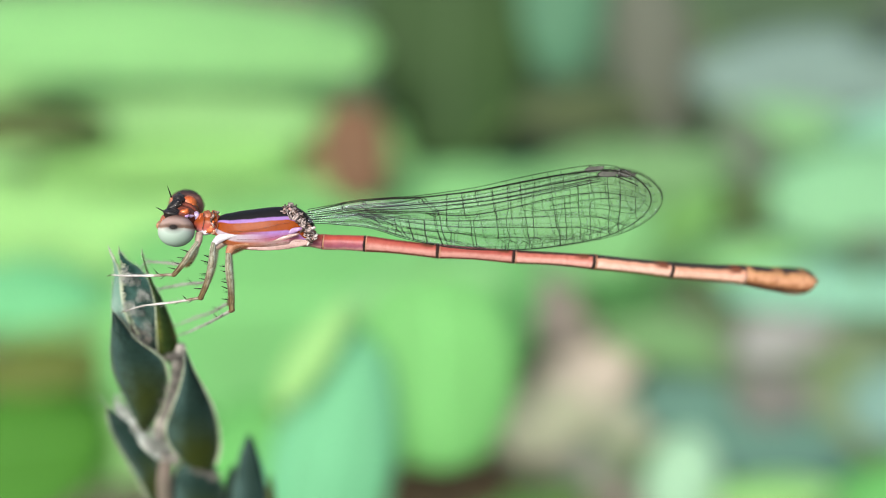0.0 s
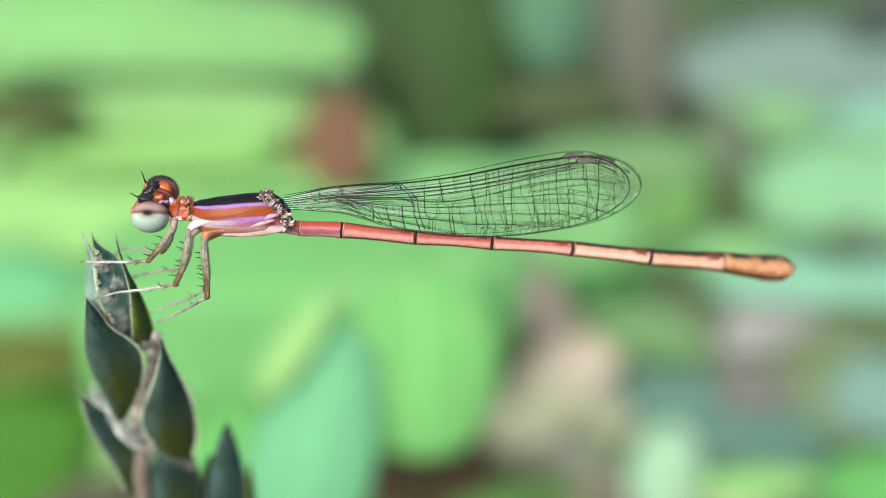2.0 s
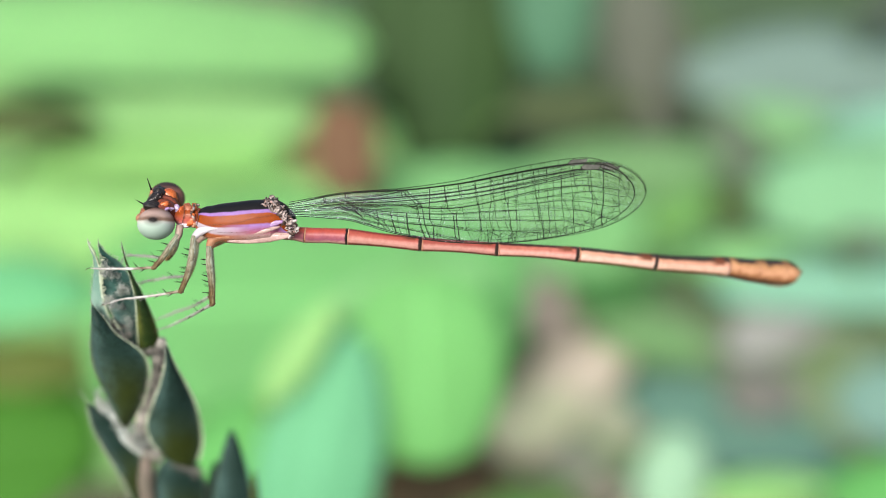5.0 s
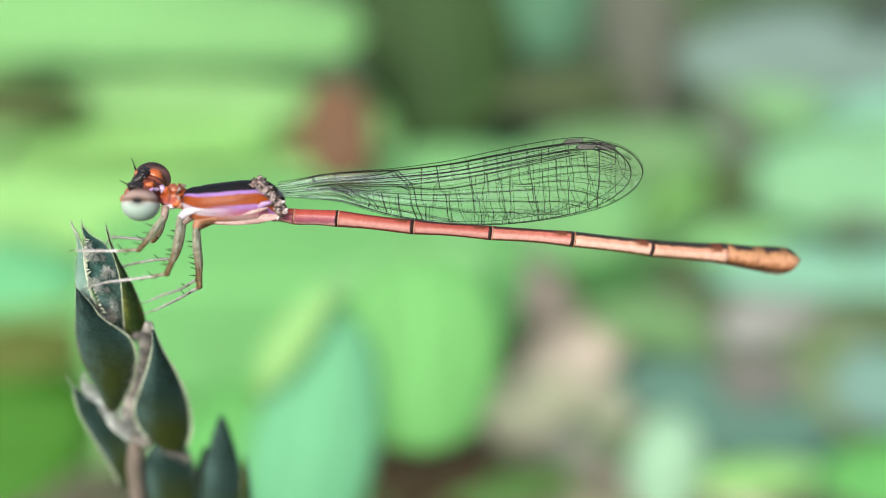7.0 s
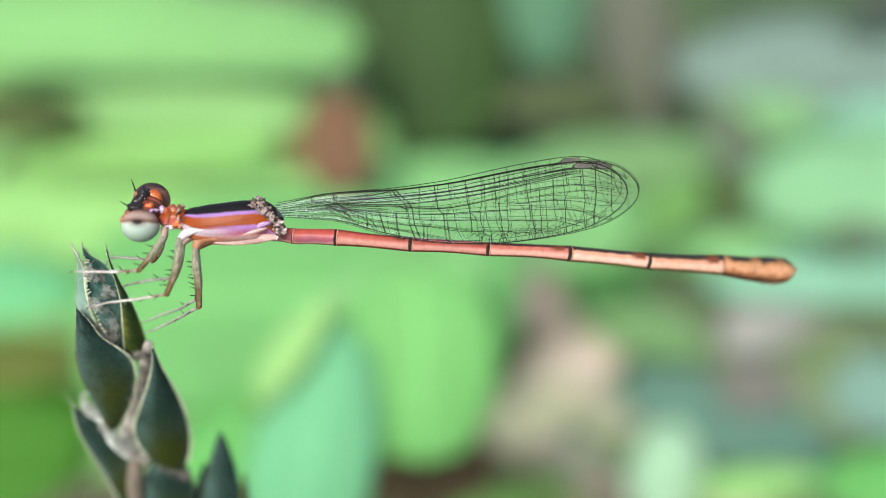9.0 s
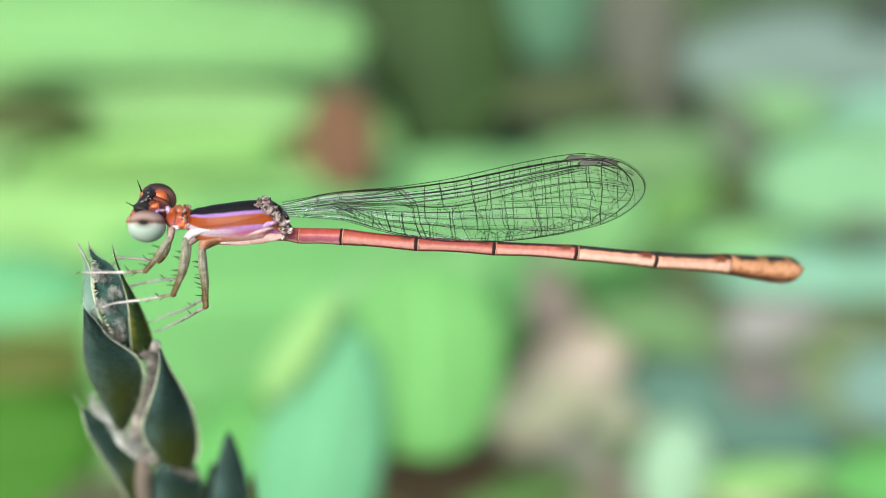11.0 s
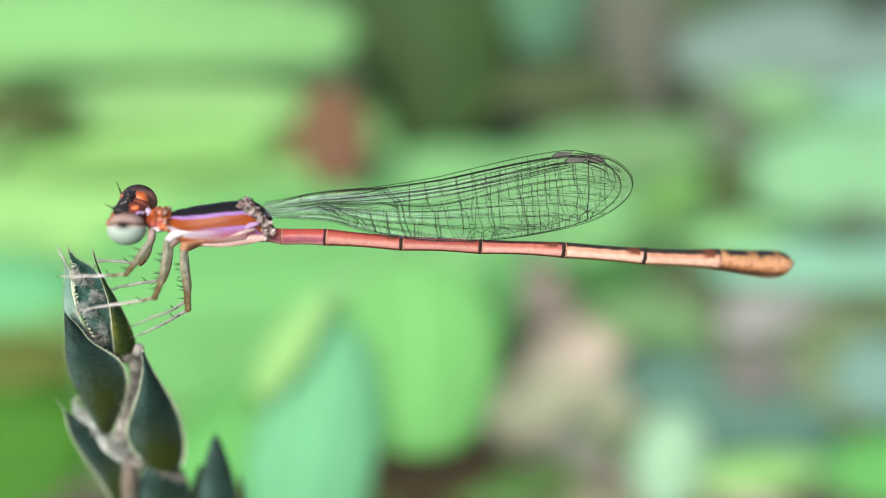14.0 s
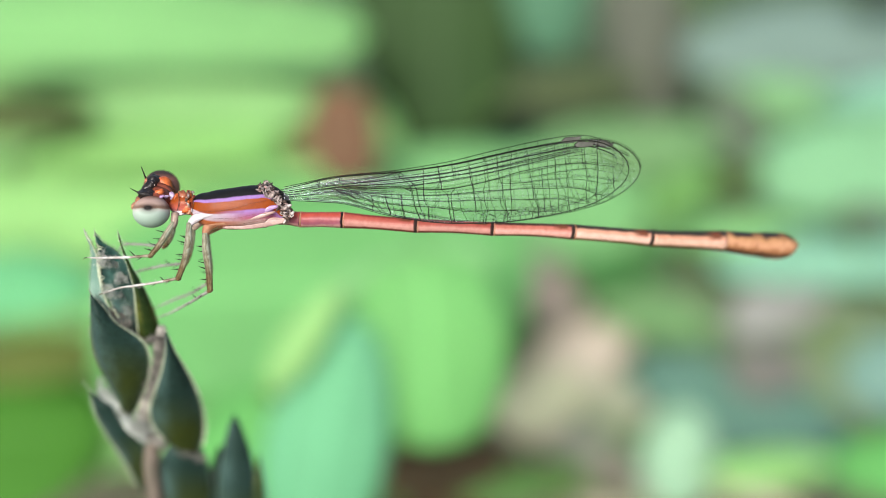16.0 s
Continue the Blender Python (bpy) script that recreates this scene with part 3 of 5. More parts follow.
# ---- the flowering spike on which the insect sits ----
def scale_leaf(name, left, right, cup, skin, parent, margins="", stout=0.04, hairs=0, nu=34, nv=14):
    """A cupped bract between two edge curves that meet at its apex, with pale rolled margins and a fringe of hairs."""
    lo, hi = glide(left, nu + 1), glide(right, nu + 1)

    def surface(u, v):
        k = min(int(u * nu + 0.5), nu)
        s = (v + 1) / 2
        p = Vector(lo[k]).lerp(Vector(hi[k]), s)
        across = Vector(hi[k]) - Vector(lo[k])
        rise = cup * (1 - v * v) * min(1.0, across.length / 1.2)
        nn = Vector((across.z * 0 + 1.5 * cup * v, -1, 0.25)).normalized()
        return p + Vector((0, -rise, 0)), nn

    ob = sheet(name, surface, nu, nv, 0.1, skin, parent)
    for v, side in ((-1, "left"), (1, "right")):
        if side in margins:
            line = []
            for i in range(2, nu + 1):
                u = i / nu
                q = surface(u, v)[0]
                line.append((q + Vector((0, -0.03, 0)), stout * (1 - 0.6 * u) * (0.8 + 0.35 * noise.noise(q * 7.0))))
            tubes("margin", [line], rim_cream, ob, "", 6)
    rng, lines = random.Random(int(1000 * abs(left[0][0]))), []
    for _ in range(hairs):
        u, v = rng.uniform(0.25, 0.99), rng.choice((-1, 1))
        p = surface(u, v)[0]
        q = p + Vector((v * rng.uniform(0.0, 0.1), rng.uniform(-0.15, 0.05), rng.uniform(0.03, 0.16)))
        lines.append([(p, 0.01), (q, 0.003)])
    tagged(tubes("fringe_hairs", lines, wool_white, ob, "white fringe of fine hairs", 3), kind="stuff")
    return ob


def make_spike():
    root = thing("plant_spike", "dark green flowering spike with overlapping cream-edged bracts", "plant")
    foot = to_ground((-14.77, 8.91, -17.64))
    stem = loft("stem", [(*(-14.56, 2.40, -2.38), 0.3, 0.3), (*(-14.60, 4.04, -5.57), 0.5, 0.5), (*(-14.47, 5.99, -9.38), 0.44, 0.44), (*(-14.70, 6.61, -12.52), 0.42, 0.42),
                         (*(-14.77, 8.91, -17.64), 0.45, 0.45), (*(Vector((-14.77, 8.91, -17.64)) * 0.5 + foot * 0.5 + Vector((1.5, 0, 0))), 1.0, 1.0), (*foot, 1.3, 1.3)], stem_rose, root, "rosy hairy stem", 12, 40)
    rng = random.Random(4)
    # outlines from base to apex: left edge, right edge; cup towards the front, skin, which edges carry a pale margin and how stout, awn at the apex
    specs = [
        ("basal", ((-15.06, 8.66, -17.85), (-14.67, 7.39, -13.97), (-14.33, 6.75, -12.26), (-13.72, 6.40, -11.33), (-12.83, 6.18, -10.85)), ((-12.21, 9.67, -18.28), (-12.03, 8.27, -14.27), (-11.94, 7.50, -12.85), (-12.01, 6.81, -11.73), (-12.83, 6.18, -10.85)), 0.5, bract_green, "", 0, None),
        ("side", ((-15.75, 7.66, -14.10), (-16.10, 6.55, -12.11), (-16.53, 5.62, -10.49), (-16.81, 4.84, -9.07), (-16.73, 4.24, -7.84)), ((-15.09, 7.30, -13.54), (-14.70, 6.14, -11.38), (-15.08, 5.43, -10.19), (-15.59, 4.69, -8.85), (-16.73, 4.24, -7.84)), 0.3, bract_green, "left", 0.05, (-16.94, 3.75, -7.17)),
        ("low", ((-13.45, 5.59, -10.89), (-13.88, 5.06, -10.02), (-13.90, 4.49, -9.03), (-13.34, 3.86, -7.82), (-12.67, 3.12, -6.58), (-12.23, 2.47, -5.34), (-12.10, 2.09, -4.69)), ((-12.03, 6.29, -11.64), (-11.62, 6.00, -10.57), (-11.48, 5.52, -9.51), (-11.48, 4.66, -8.16), (-11.70, 3.70, -6.85), (-11.98, 2.76, -5.65), (-12.10, 2.09, -4.69)), 0.5, bract_green, "left right", 0.06, (-12.11, 1.90, -4.38)),
        ("inner", ((-14.32, 3.31, -5.46), (-14.59, 2.47, -3.94), (-14.79, 1.80, -2.74), (-14.81, 1.40, -1.54), (-14.63, 0.90, -0.62), (-14.54, 0.50, -0.10)), ((-13.56, 3.31, -5.46), (-13.35, 2.15, -3.16), (-13.49, 1.70, -1.81), (-13.97, 1.30, -0.86), (-14.38, 0.80, -0.44), (-14.54, 0.50, -0.10)), 0.1, bract_woolly, "", 0, (-14.52, 0.40, 0.18)),
        ("strip", ((-15.45, 2.10, -3.69), (-15.41, 1.70, -2.73), (-15.20, 1.40, -1.85), (-14.95, 1.00, -1.00), (-14.86, 0.60, -0.48), (-14.88, 0.30, -0.05)), ((-14.40, 2.40, -4.37), (-14.71, 1.74, -3.12), (-14.77, 1.30, -1.92), (-14.68, 0.90, -1.05), (-14.69, 0.50, -0.56), (-14.88, 0.30, -0.05)), 0.14, LEAF["frost"], "right", 0.06, (-14.91, 0.20, 0.18)),
        ("right", ((-13.75, 3.10, -5.43), (-13.47, 2.14, -3.83), (-13.29, 1.50, -2.58), (-13.41, 1.20, -1.58), (-13.52, 0.90, -0.80), (-13.57, 0.70, -0.23)), ((-12.93, 3.72, -5.52), (-12.78, 2.98, -4.32), (-12.84, 2.30, -3.34), (-13.03, 1.80, -2.45), (-13.29, 1.30, -1.61), (-13.47, 0.95, -0.85), (-13.57, 0.70, -0.23)), 0.3, bract_olive, "left", 0.03, (-13.59, 0.60, 0.08)),
        ("front", ((-15.37, 4.92, -9.13), (-15.80, 4.16, -7.44), (-16.00, 3.38, -6.07), (-15.85, 2.66, -4.96), (-15.53, 1.99, -3.99), (-15.26, 1.47, -3.26), (-15.12, 1.20, -2.87)), ((-14.95, 4.95, -9.26), (-14.13, 4.44, -8.12), (-13.51, 3.71, -6.90), (-13.25, 3.06, -6.02), (-13.31, 2.54, -5.24), (-13.79, 2.20, -4.71), (-14.29, 1.86, -4.24), (-14.71, 1.48, -3.44), (-15.12, 1.20, -2.87)), 0.55, bract_green, "right", 0.045, (-15.20, 1.10, -2.56)),
    ]
    for kind, left, right, cup, skin, margins, stout, awn in specs:
        br = scale_leaf("bract", left, right, cup, skin, root, margins, stout * 1.35, 240)
        if awn:
            t = Vector(left[-1])
            tubes("awn", [[(t + (t - Vector(awn)) * 0.3, 0.05), (t, 0.035), (t.lerp(Vector(awn), 0.6), 0.02), (awn, 0.008)]], awn_grey, br, "fine grey awn", 6)
    # wool in the gaps between bracts, and teeth along the inner margin
    for (x0, y0, d0), (x1, y1, d1), wide, count, skin in (
            ((-12.74, 2.85, -5.61), (-13.59, 4.18, -8.25), 0.34, 900, wool_pink), ((-14.69, 4.70, -9.08), (-14.34, 5.46, -10.41), 0.45, 800, wool_white), ((-16.06, 4.17, -7.67), (-14.69, 5.32, -10.44), 0.4, 900, wool_white),
            ((-14.41, 0.75, -0.87), (-14.27, 1.43, -3.10), 0.24, 240, wool_white), ((-13.94, 1.10, -1.26), (-13.86, 2.10, -4.22), 0.4, 240, wool_white), ((-14.43, 1.81, -3.71), (-13.77, 2.15, -4.39), 0.18, 150, wool_pink), ((-12.99, 2.48, -5.02), (-12.43, 2.57, -5.35), 0.2, 160, wool_pink),
            ((-13.51, 5.75, -11.14), (-11.88, 6.39, -12.03), 0.16, 240, wool_pink)):
        lines = []
        tufts = [Vector((x0, y0, d0)).lerp(Vector((x1, y1, d1)), rng.random()) + Vector((rng.gauss(0, wide * 0.5), rng.uniform(-0.1, 0.15), rng.gauss(0, wide * 0.4))) for _ in range(max(8, count // 22))]
        for k in range(2 * count):
            p = rng.choice(tufts) + Vector((rng.gauss(0, 0.055), rng.uniform(-0.05, 0.05), rng.gauss(0, 0.065)))
            way = Vector((rng.gauss(-0.2, 0.7), rng.uniform(-0.5, 0.3), rng.gauss(0.4, 0.7))).normalized()
            long = rng.uniform(0.05, 0.2)
            lines.append([(p, 0.006), (p + way * long, 0.005), (p + way * long * 1.7 + Vector((0, 0, -0.05)), 0.002)])
        tagged(tubes("wool", lines, skin, root, "matted pale wool between the bracts", 3), kind="stuff")
    teeth = []
    for k in range(26):
        p = Vector((-14.59, 0.75, -0.54)).lerp(Vector((-14.70, 1.20, -2.04)), k / 14) if k < 15 else Vector((-14.70, 1.20, -2.04)).lerp(Vector((-14.30, 1.89, -3.98)), (k - 14) / 11)
        q = p + Vector((rng.uniform(0.08, 0.3), -0.08, rng.uniform(-0.08, 0.12)))
        teeth.append([(p, 0.05), (q, 0.016)])
    tubes("margin_teeth", teeth, rim_cream, root, "ragged cream teeth of the inner margin", 4)
    for rows in ([(*(-12.5, 2.7, -4.6), 0.2, 0.2), (*(-12.66, 2.95, -5.1), 0.34, 0.3), (*(-13.05, 3.53, -6.27), 0.2, 0.24), (*(-13.63, 4.38, -7.87), 0.2, 0.27), (*(-14.45, 5.07, -9.31), 0.3, 0.32), (*(-14.41, 5.83, -10.66), 0.2, 0.24), (*(-13.71, 6.12, -11.01), 0.4, 0.4)],
                 [(*(-16.35, 4.34, -7.75), 0.06, 0.08), (*(-15.94, 4.56, -8.37), 0.12, 0.36), (*(-15.30, 5.12, -9.69), 0.15, 0.36), (*(-14.55, 5.89, -10.89), 0.1, 0.2)]):
        loft("wool_pad", rows, wool_pink if rows[0][0] > -13.1 else wool_cream, root, "thick woolly pad", 12, 20)
    # the younger side shoot
    for base, tip, half, fc in (((-10.9, 9.9, -17.6), (-10.35, 7.0, -9.82), 1.2, (0.1, -1, 0)), ((-11.7, 10.4, -17.9), (-11.6, 8.5, -11.9), 1.15, (-0.2, -0.9, 0)), ((-9.8, 9.7, -16.7), (-9.42, 8.2, -12.4), 0.4, (0.2, -1, 0))):
        blade("side_bract", base, tip, half, fc, bract_olive if half < 0.5 else bract_green, root, "dark pointed bract of a side shoot", 0.55, 0.3, 0.3, 0.7, 0.12, 18, 10)
    f2 = to_ground((-10.6, 9.6, -17.9), (-4, 0, 0))
    loft("side_stem", [(*(-10.5, 8.9, -16.4), 0.35, 0.35), (*(-10.5, 9.6, -17.9), 0.6, 0.6), (*f2, 0.9, 0.9)], stem_rose, root, "", 10, 14)
    return root


make_spike()


# ---- the damselfly ----
fly = thing("damselfly", "small orange-red damselfly with black-backed striped thorax, wings folded, perched", "damselfly")


def make_head():
    head = loft("head", [(*(-11.44, -0.60, 1.06), 0.35, 0.35), (*(-11.49, -0.10, 1.32), 0.56, 0.58), (*(-11.49, 0.50, 1.67), 0.6, 0.6), (*(-11.50, 1.00, 1.93), 0.4, 0.4)], head_brown, fly, "orange head with a black crown", 18, 18)
    ball("eye", (-11.57, -0.65, 0.78), (0.77, 0.72, 0.69), eye_mint, head, "mint-white compound eye with a dark brown cap and spot", 4, n=40)
    ball("eye", (-11.74, 1.15, 1.97), (0.8, 0.66, 0.76), eye_brown, head, "brown translucent far compound eye", n=36)
    ball("crown", (-11.86, -0.02, 1.78), (0.31, 0.46, 0.52), vertex_black, head, "glossy black crown", -38, lumps=0.25, n=24)
    ball("clypeus", (-11.8, -0.3, 1.5), (0.46, 0.42, 0.32), vertex_black, head, "", -25, lumps=0.3, n=20)
    ball("crown_back", (-11.74, 0.2, 2.1), (0.34, 0.42, 0.36), vertex_black, head, "", -20, lumps=0.25, n=20)
    ball("occipital_lobe", (-11.33, 0.32, 1.98), (0.36, 0.32, 0.42), lobe_red, head, "red-orange spot behind the eye", 20, lumps=0.15, n=22)
    ball("frons", (-12.17, -0.20, 1.26), (0.23, 0.4, 0.26), face_orange, head, "", 10, lumps=0.3)
    ball("labrum", (-12.39, -0.30, 1.04), (0.15, 0.3, 0.2), coxa_amber, head, "", 0, lumps=0.3)
    # lilac beads on cheek, nape, crest and brow stand in for highlights
    ball("cheek", (-11.20, -0.36, 1.39), (0.32, 0.1, 0.09), lilac_highlight_skin, head, "lilac cheek stripe with its highlight painted in", 14)
    ball("nape_highlight", (-10.89, -0.02, 1.45), (0.15, 0.16, 0.22), lilac_highlight_skin, head, "", 12, lumps=0.15)
    ball("crest", (-11.82, -0.6, 1.53), (0.36, 0.24, 0.14), vertex_black, head, "", -16, lumps=0.35, n=18)
    ball("crest_spot", (-11.32, -0.42, 1.6), (0.26, 0.14, 0.13), lobe_red, head, "", 25, lumps=0.3, n=16)
    ball("crest_spot", (-11.12, -0.62, 1.42), (0.13, 0.08, 0.06), plate_lilac, head, "", 25, lumps=0.3, n=12)
    ball("brow_highlight", (-11.42, -0.42, 1.5), (0.2, 0.12, 0.08), plate_lilac, head, "", 30, lumps=0.3, n=14)
    ball("antenna_base", (-11.98, 0.00, 2.18), (0.09, 0.1, 0.12), face_orange, head, "", 0)
    # ocelli are coloured pale to paint in their glints
    for p in ((-11.45, -0.52, 1.94), (-11.65, -0.50, 1.90), (-11.57, -0.45, 2.07)):
        ball("ocellus", p, (0.022, 0.02, 0.022), sclerite_pale, head, "", n=10)
    tubes("antenna", [[((-11.98, 0.00, 2.20), 0.05), ((-12.03, -0.05, 2.37), 0.035), ((-12.16, -0.10, 2.79), 0.012)]], bristle_black, head, "thin black antenna", 6)
    tubes("antenna", [[((-12.11, -0.25, 1.49), 0.05), ((-12.25, -0.35, 1.66), 0.035), ((-12.55, -0.40, 1.83), 0.012)]], bristle_black, head, "thin black antenna", 6)
    return head


def make_thorax():
    neck = loft("prothorax", [(*(-10.98, 0.10, 1.15), 0.2, 0.22), (*(-10.77, 0.05, 1.10), 0.34, 0.38), (*(-10.45, 0.00, 1.10), 0.44, 0.47), (*(-10.15, 0.00, 1.12), 0.44, 0.44), (*(-9.90, 0.00, 1.07), 0.44, 0.4)], collar_skin, fly, "orange and pink neck segment", 20, 22)
    for c, r, m, lean in (((-10.66, -0.20, 1.27), (0.16, 0.26, 0.3), lobe_red, -8), ((-10.36, -0.22, 1.34), (0.24, 0.3, 0.34), face_orange, 6), ((-10.05, -0.25, 1.44), (0.13, 0.26, 0.26), lobe_red, 10), ((-10.20, -0.40, 0.91), (0.26, 0.14, 0.22), lobe_red, 20), ((-10.46, -0.30, 0.74), (0.26, 0.2, 0.14), coxa_white, 5), ((-10.07, -0.35, 0.77), (0.14, 0.16, 0.16), coxa_amber, 0)):
        ball("neck_lobe", (c[0], c[1] + 0.1, c[2]), (r[0], r[1] * 0.85, r[2]), m, neck, "", lean, lumps=0.5, n=18)
    for line in (((-10.49, -0.35, 1.58), (-10.42, -0.50, 1.21), (-10.53, -0.45, 0.81)), ((-10.13, -0.40, 1.61), (-10.07, -0.52, 1.21), (-10.14, -0.52, 1.06)), ((-9.88, -0.40, 1.58), (-9.80, -0.52, 1.11), (-9.92, -0.45, 0.67))):
        tubes("neck_seam", [[(tuple(p), 0.013) for p in glide([Vector(q) for q in line], 8)]], sclerite_dark, neck, "", 5)
    rng = random.Random(8)
    for k in range(12):
        a = -0.6 + 2.1 * k / 11
        ball("collar_plate", (-10.0 + rng.uniform(-0.1, 0.08), -0.05 - 0.52 * math.sin(a + 0.35), 1.12 + 0.5 * math.cos(a + 0.35)), (0.06, 0.08, rng.uniform(0.06, 0.11)), (sclerite_dark, lobe_red, sclerite, coxa_amber)[k % 4], fly, "", rng.uniform(-30, 30), lumps=0.6, n=8, smooth=False)
    body = loft("thorax", [(*(-10.00, 0.00, 1.05), 0.36, 0.4), (*(-9.81, 0.02, 1.00), 0.5, 0.57), (*(-9.36, 0.05, 0.88), 0.66, 0.76), (*(-8.37, 0.10, 0.85), 0.76, 0.91), (*(-7.14, 0.20, 0.93), 0.76, 0.95),
                           (*(-6.65, 0.26, 0.93), 0.7, 0.92), (*(-6.34, 0.31, 0.8), 0.58, 0.73), (*(-6.08, 0.35, 0.55), 0.47, 0.52), (*(-5.8, 0.40, 0.4), 0.33, 0.33)], thorax_skin, fly, "black-backed thorax with lilac, orange and white stripes", 40, 50, 2.3)
    # plates of the flank, leaning back
    for p, q, high, skin in (((-8.2, -0.54, 0.42), (-6.15, -0.42, 0.91), 0.15, plate_lilac), ((-7.94, -0.48, 0.25), (-6.3, -0.48, 0.66), 0.1, plate_rose), ((-8.6, -0.38, 0.02), (-5.75, -0.18, 0.32), 0.2, plate_rose)):
        p, q = Vector(p), Vector(q)
        p.y, q.y = p.y + 0.03, q.y + 0.03
        loft("flank_plate", [(*p, 0.02, 0.03), (*p.lerp(q, 0.25), 0.05, high * 0.8), (*p.lerp(q, 0.65), 0.06, high), (*q, 0.02, high * 0.4)], skin, body, "", 14, 16)
    # seams along the flank
    for line in ((((-9.51, -0.66, 0.74)), (-8.42, -0.72, 0.78), (-7.30, -0.70, 1.03), (-6.45, -0.50, 1.21)), ((-8.92, -0.68, 0.42), (-7.88, -0.72, 0.42), (-6.96, -0.66, 0.59), (-6.15, -0.30, 0.52)), ((-9.46, -0.50, 0.17), (-8.21, -0.55, 0.12), (-6.98, -0.55, 0.27), (-6.06, -0.25, 0.35))):
        pts = glide([Vector(p) for p in line], 14)
        tubes("seam", [[(tuple(p), 0.006) for p in pts]], head_brown, body, "", 5)
    for rows, m, lab in (
            ([(*(-10.66, -0.35, 0.72), 0.14, 0.16), (*(-10.67, -0.42, 0.42), 0.15, 0.15), (*(-10.74, -0.50, 0.12), 0.12, 0.12)], coxa_pink, ""),
            ([(*(-10.09, -0.52, -0.07), 0.09, 0.09), (*(-9.98, -0.50, 0.20), 0.12, 0.13), (*(-9.78, -0.50, 0.42), 0.15, 0.19), (*(-9.45, -0.54, 0.54), 0.1, 0.14), (*(-8.94, -0.60, 0.59), 0.04, 0.05)], coxa_white, "white waxy leg base"),
            ([(*(-9.46, -0.15, -0.22), 0.13, 0.14), (*(-9.32, -0.10, 0.07), 0.22, 0.22), (*(-8.80, -0.20, 0.25), 0.3, 0.2), (*(-7.78, -0.30, 0.20), 0.1, 0.1)], coxa_amber, "amber hind leg base"),
            ([(*(-10.96, 0.50, 0.68), 0.14, 0.16), (*(-10.99, 0.52, 0.33), 0.15, 0.15), (*(-11.12, 0.62, -0.03), 0.08, 0.08)], coxa_pink, ""), ([(*(-10.19, 0.65, 0.03), 0.12, 0.12), (*(-9.90, 0.60, 0.33), 0.2, 0.22), (*(-9.13, 0.60, 0.43), 0.1, 0.1)], coxa_pink, ""), ([(*(-9.65, 0.80, -0.18), 0.13, 0.13), (*(-9.01, 0.60, 0.13), 0.22, 0.18), (*(-8.52, 0.50, 0.18), 0.08, 0.08)], coxa_amber, "")):
        loft("coxa", rows, m, fly, lab, 14, 14)
    base = loft("wing_base", [(*(-7.0, 0.15, 1.6), 0.28, 0.28), (*(-6.6, 0.20, 1.4), 0.4, 0.38), (*(-6.2, 0.25, 1.05), 0.42, 0.36), (*(-5.98, 0.30, 0.65), 0.3, 0.28)], sclerite, fly, "crumpled grey and black wing-base plates", 16, 16)
    # crumpled plates: an upper clump below the fore wings, a lower one below the hind wings
    for k in range(190):
        u = rng.random()
        w = rng.uniform(-0.2, 0.2)
        x, z = (-6.95 + 0.6 * u + w, 1.9 - 0.55 * u + 0.8 * w) if k % 5 < 2 else (-6.2 + 0.5 * u + w, 1.32 - 0.95 * u + 0.5 * w)
        z, y = min(z, 1.9 - 0.6 * (x + 6.95)), rng.uniform(-0.5, -0.18)
        if k >= 140:
            x, y, z = -6.72 + 0.74 * u + 0.3 * w, rng.uniform(-0.3, 0.4), 1.96 - 0.86 * u + 0.3 * w
        m = (sclerite, sclerite_dark, sclerite_pale, sclerite_dark, sclerite, plate_rose, sclerite, sclerite_dark)[k % 8]
        size = rng.uniform(0.035, 0.115)
        ball("sclerite", (x, y, z), (size * rng.uniform(0.9, 2.0), size * 0.6, size * rng.uniform(0.4, 0.9)), m, base, "", rng.uniform(-70, 70), lumps=0.6, n=9)
    # pale struts over the dark plates
    for p, q, r0, d in (((-6.92, -0.50, 1.92), (-6.65, -0.62, 1.30), 0.05, 0.0), ((-6.7, -0.42, 1.85), (-6.4, -0.45, 1.5), 0.055, 0.0), ((-6.20, -0.45, 1.21), (-5.95, -0.40, 0.74), 0.06, 0.0), ((-5.95, -0.35, 0.96), (-5.82, -0.30, 0.37), 0.05, 0.0)):
        p, q = Vector(p), Vector(q)
        r0 *= 0.62
        tubes("strut", [[(p, r0 * 0.6), (p.lerp(q, 0.3) + Vector((d, -0.05, d)), r0), (p.lerp(q, 0.7) + Vector((d, -0.03, 0)), r0 * 0.8), (q, r0 * 0.5)]], sclerite, base, "", 7)


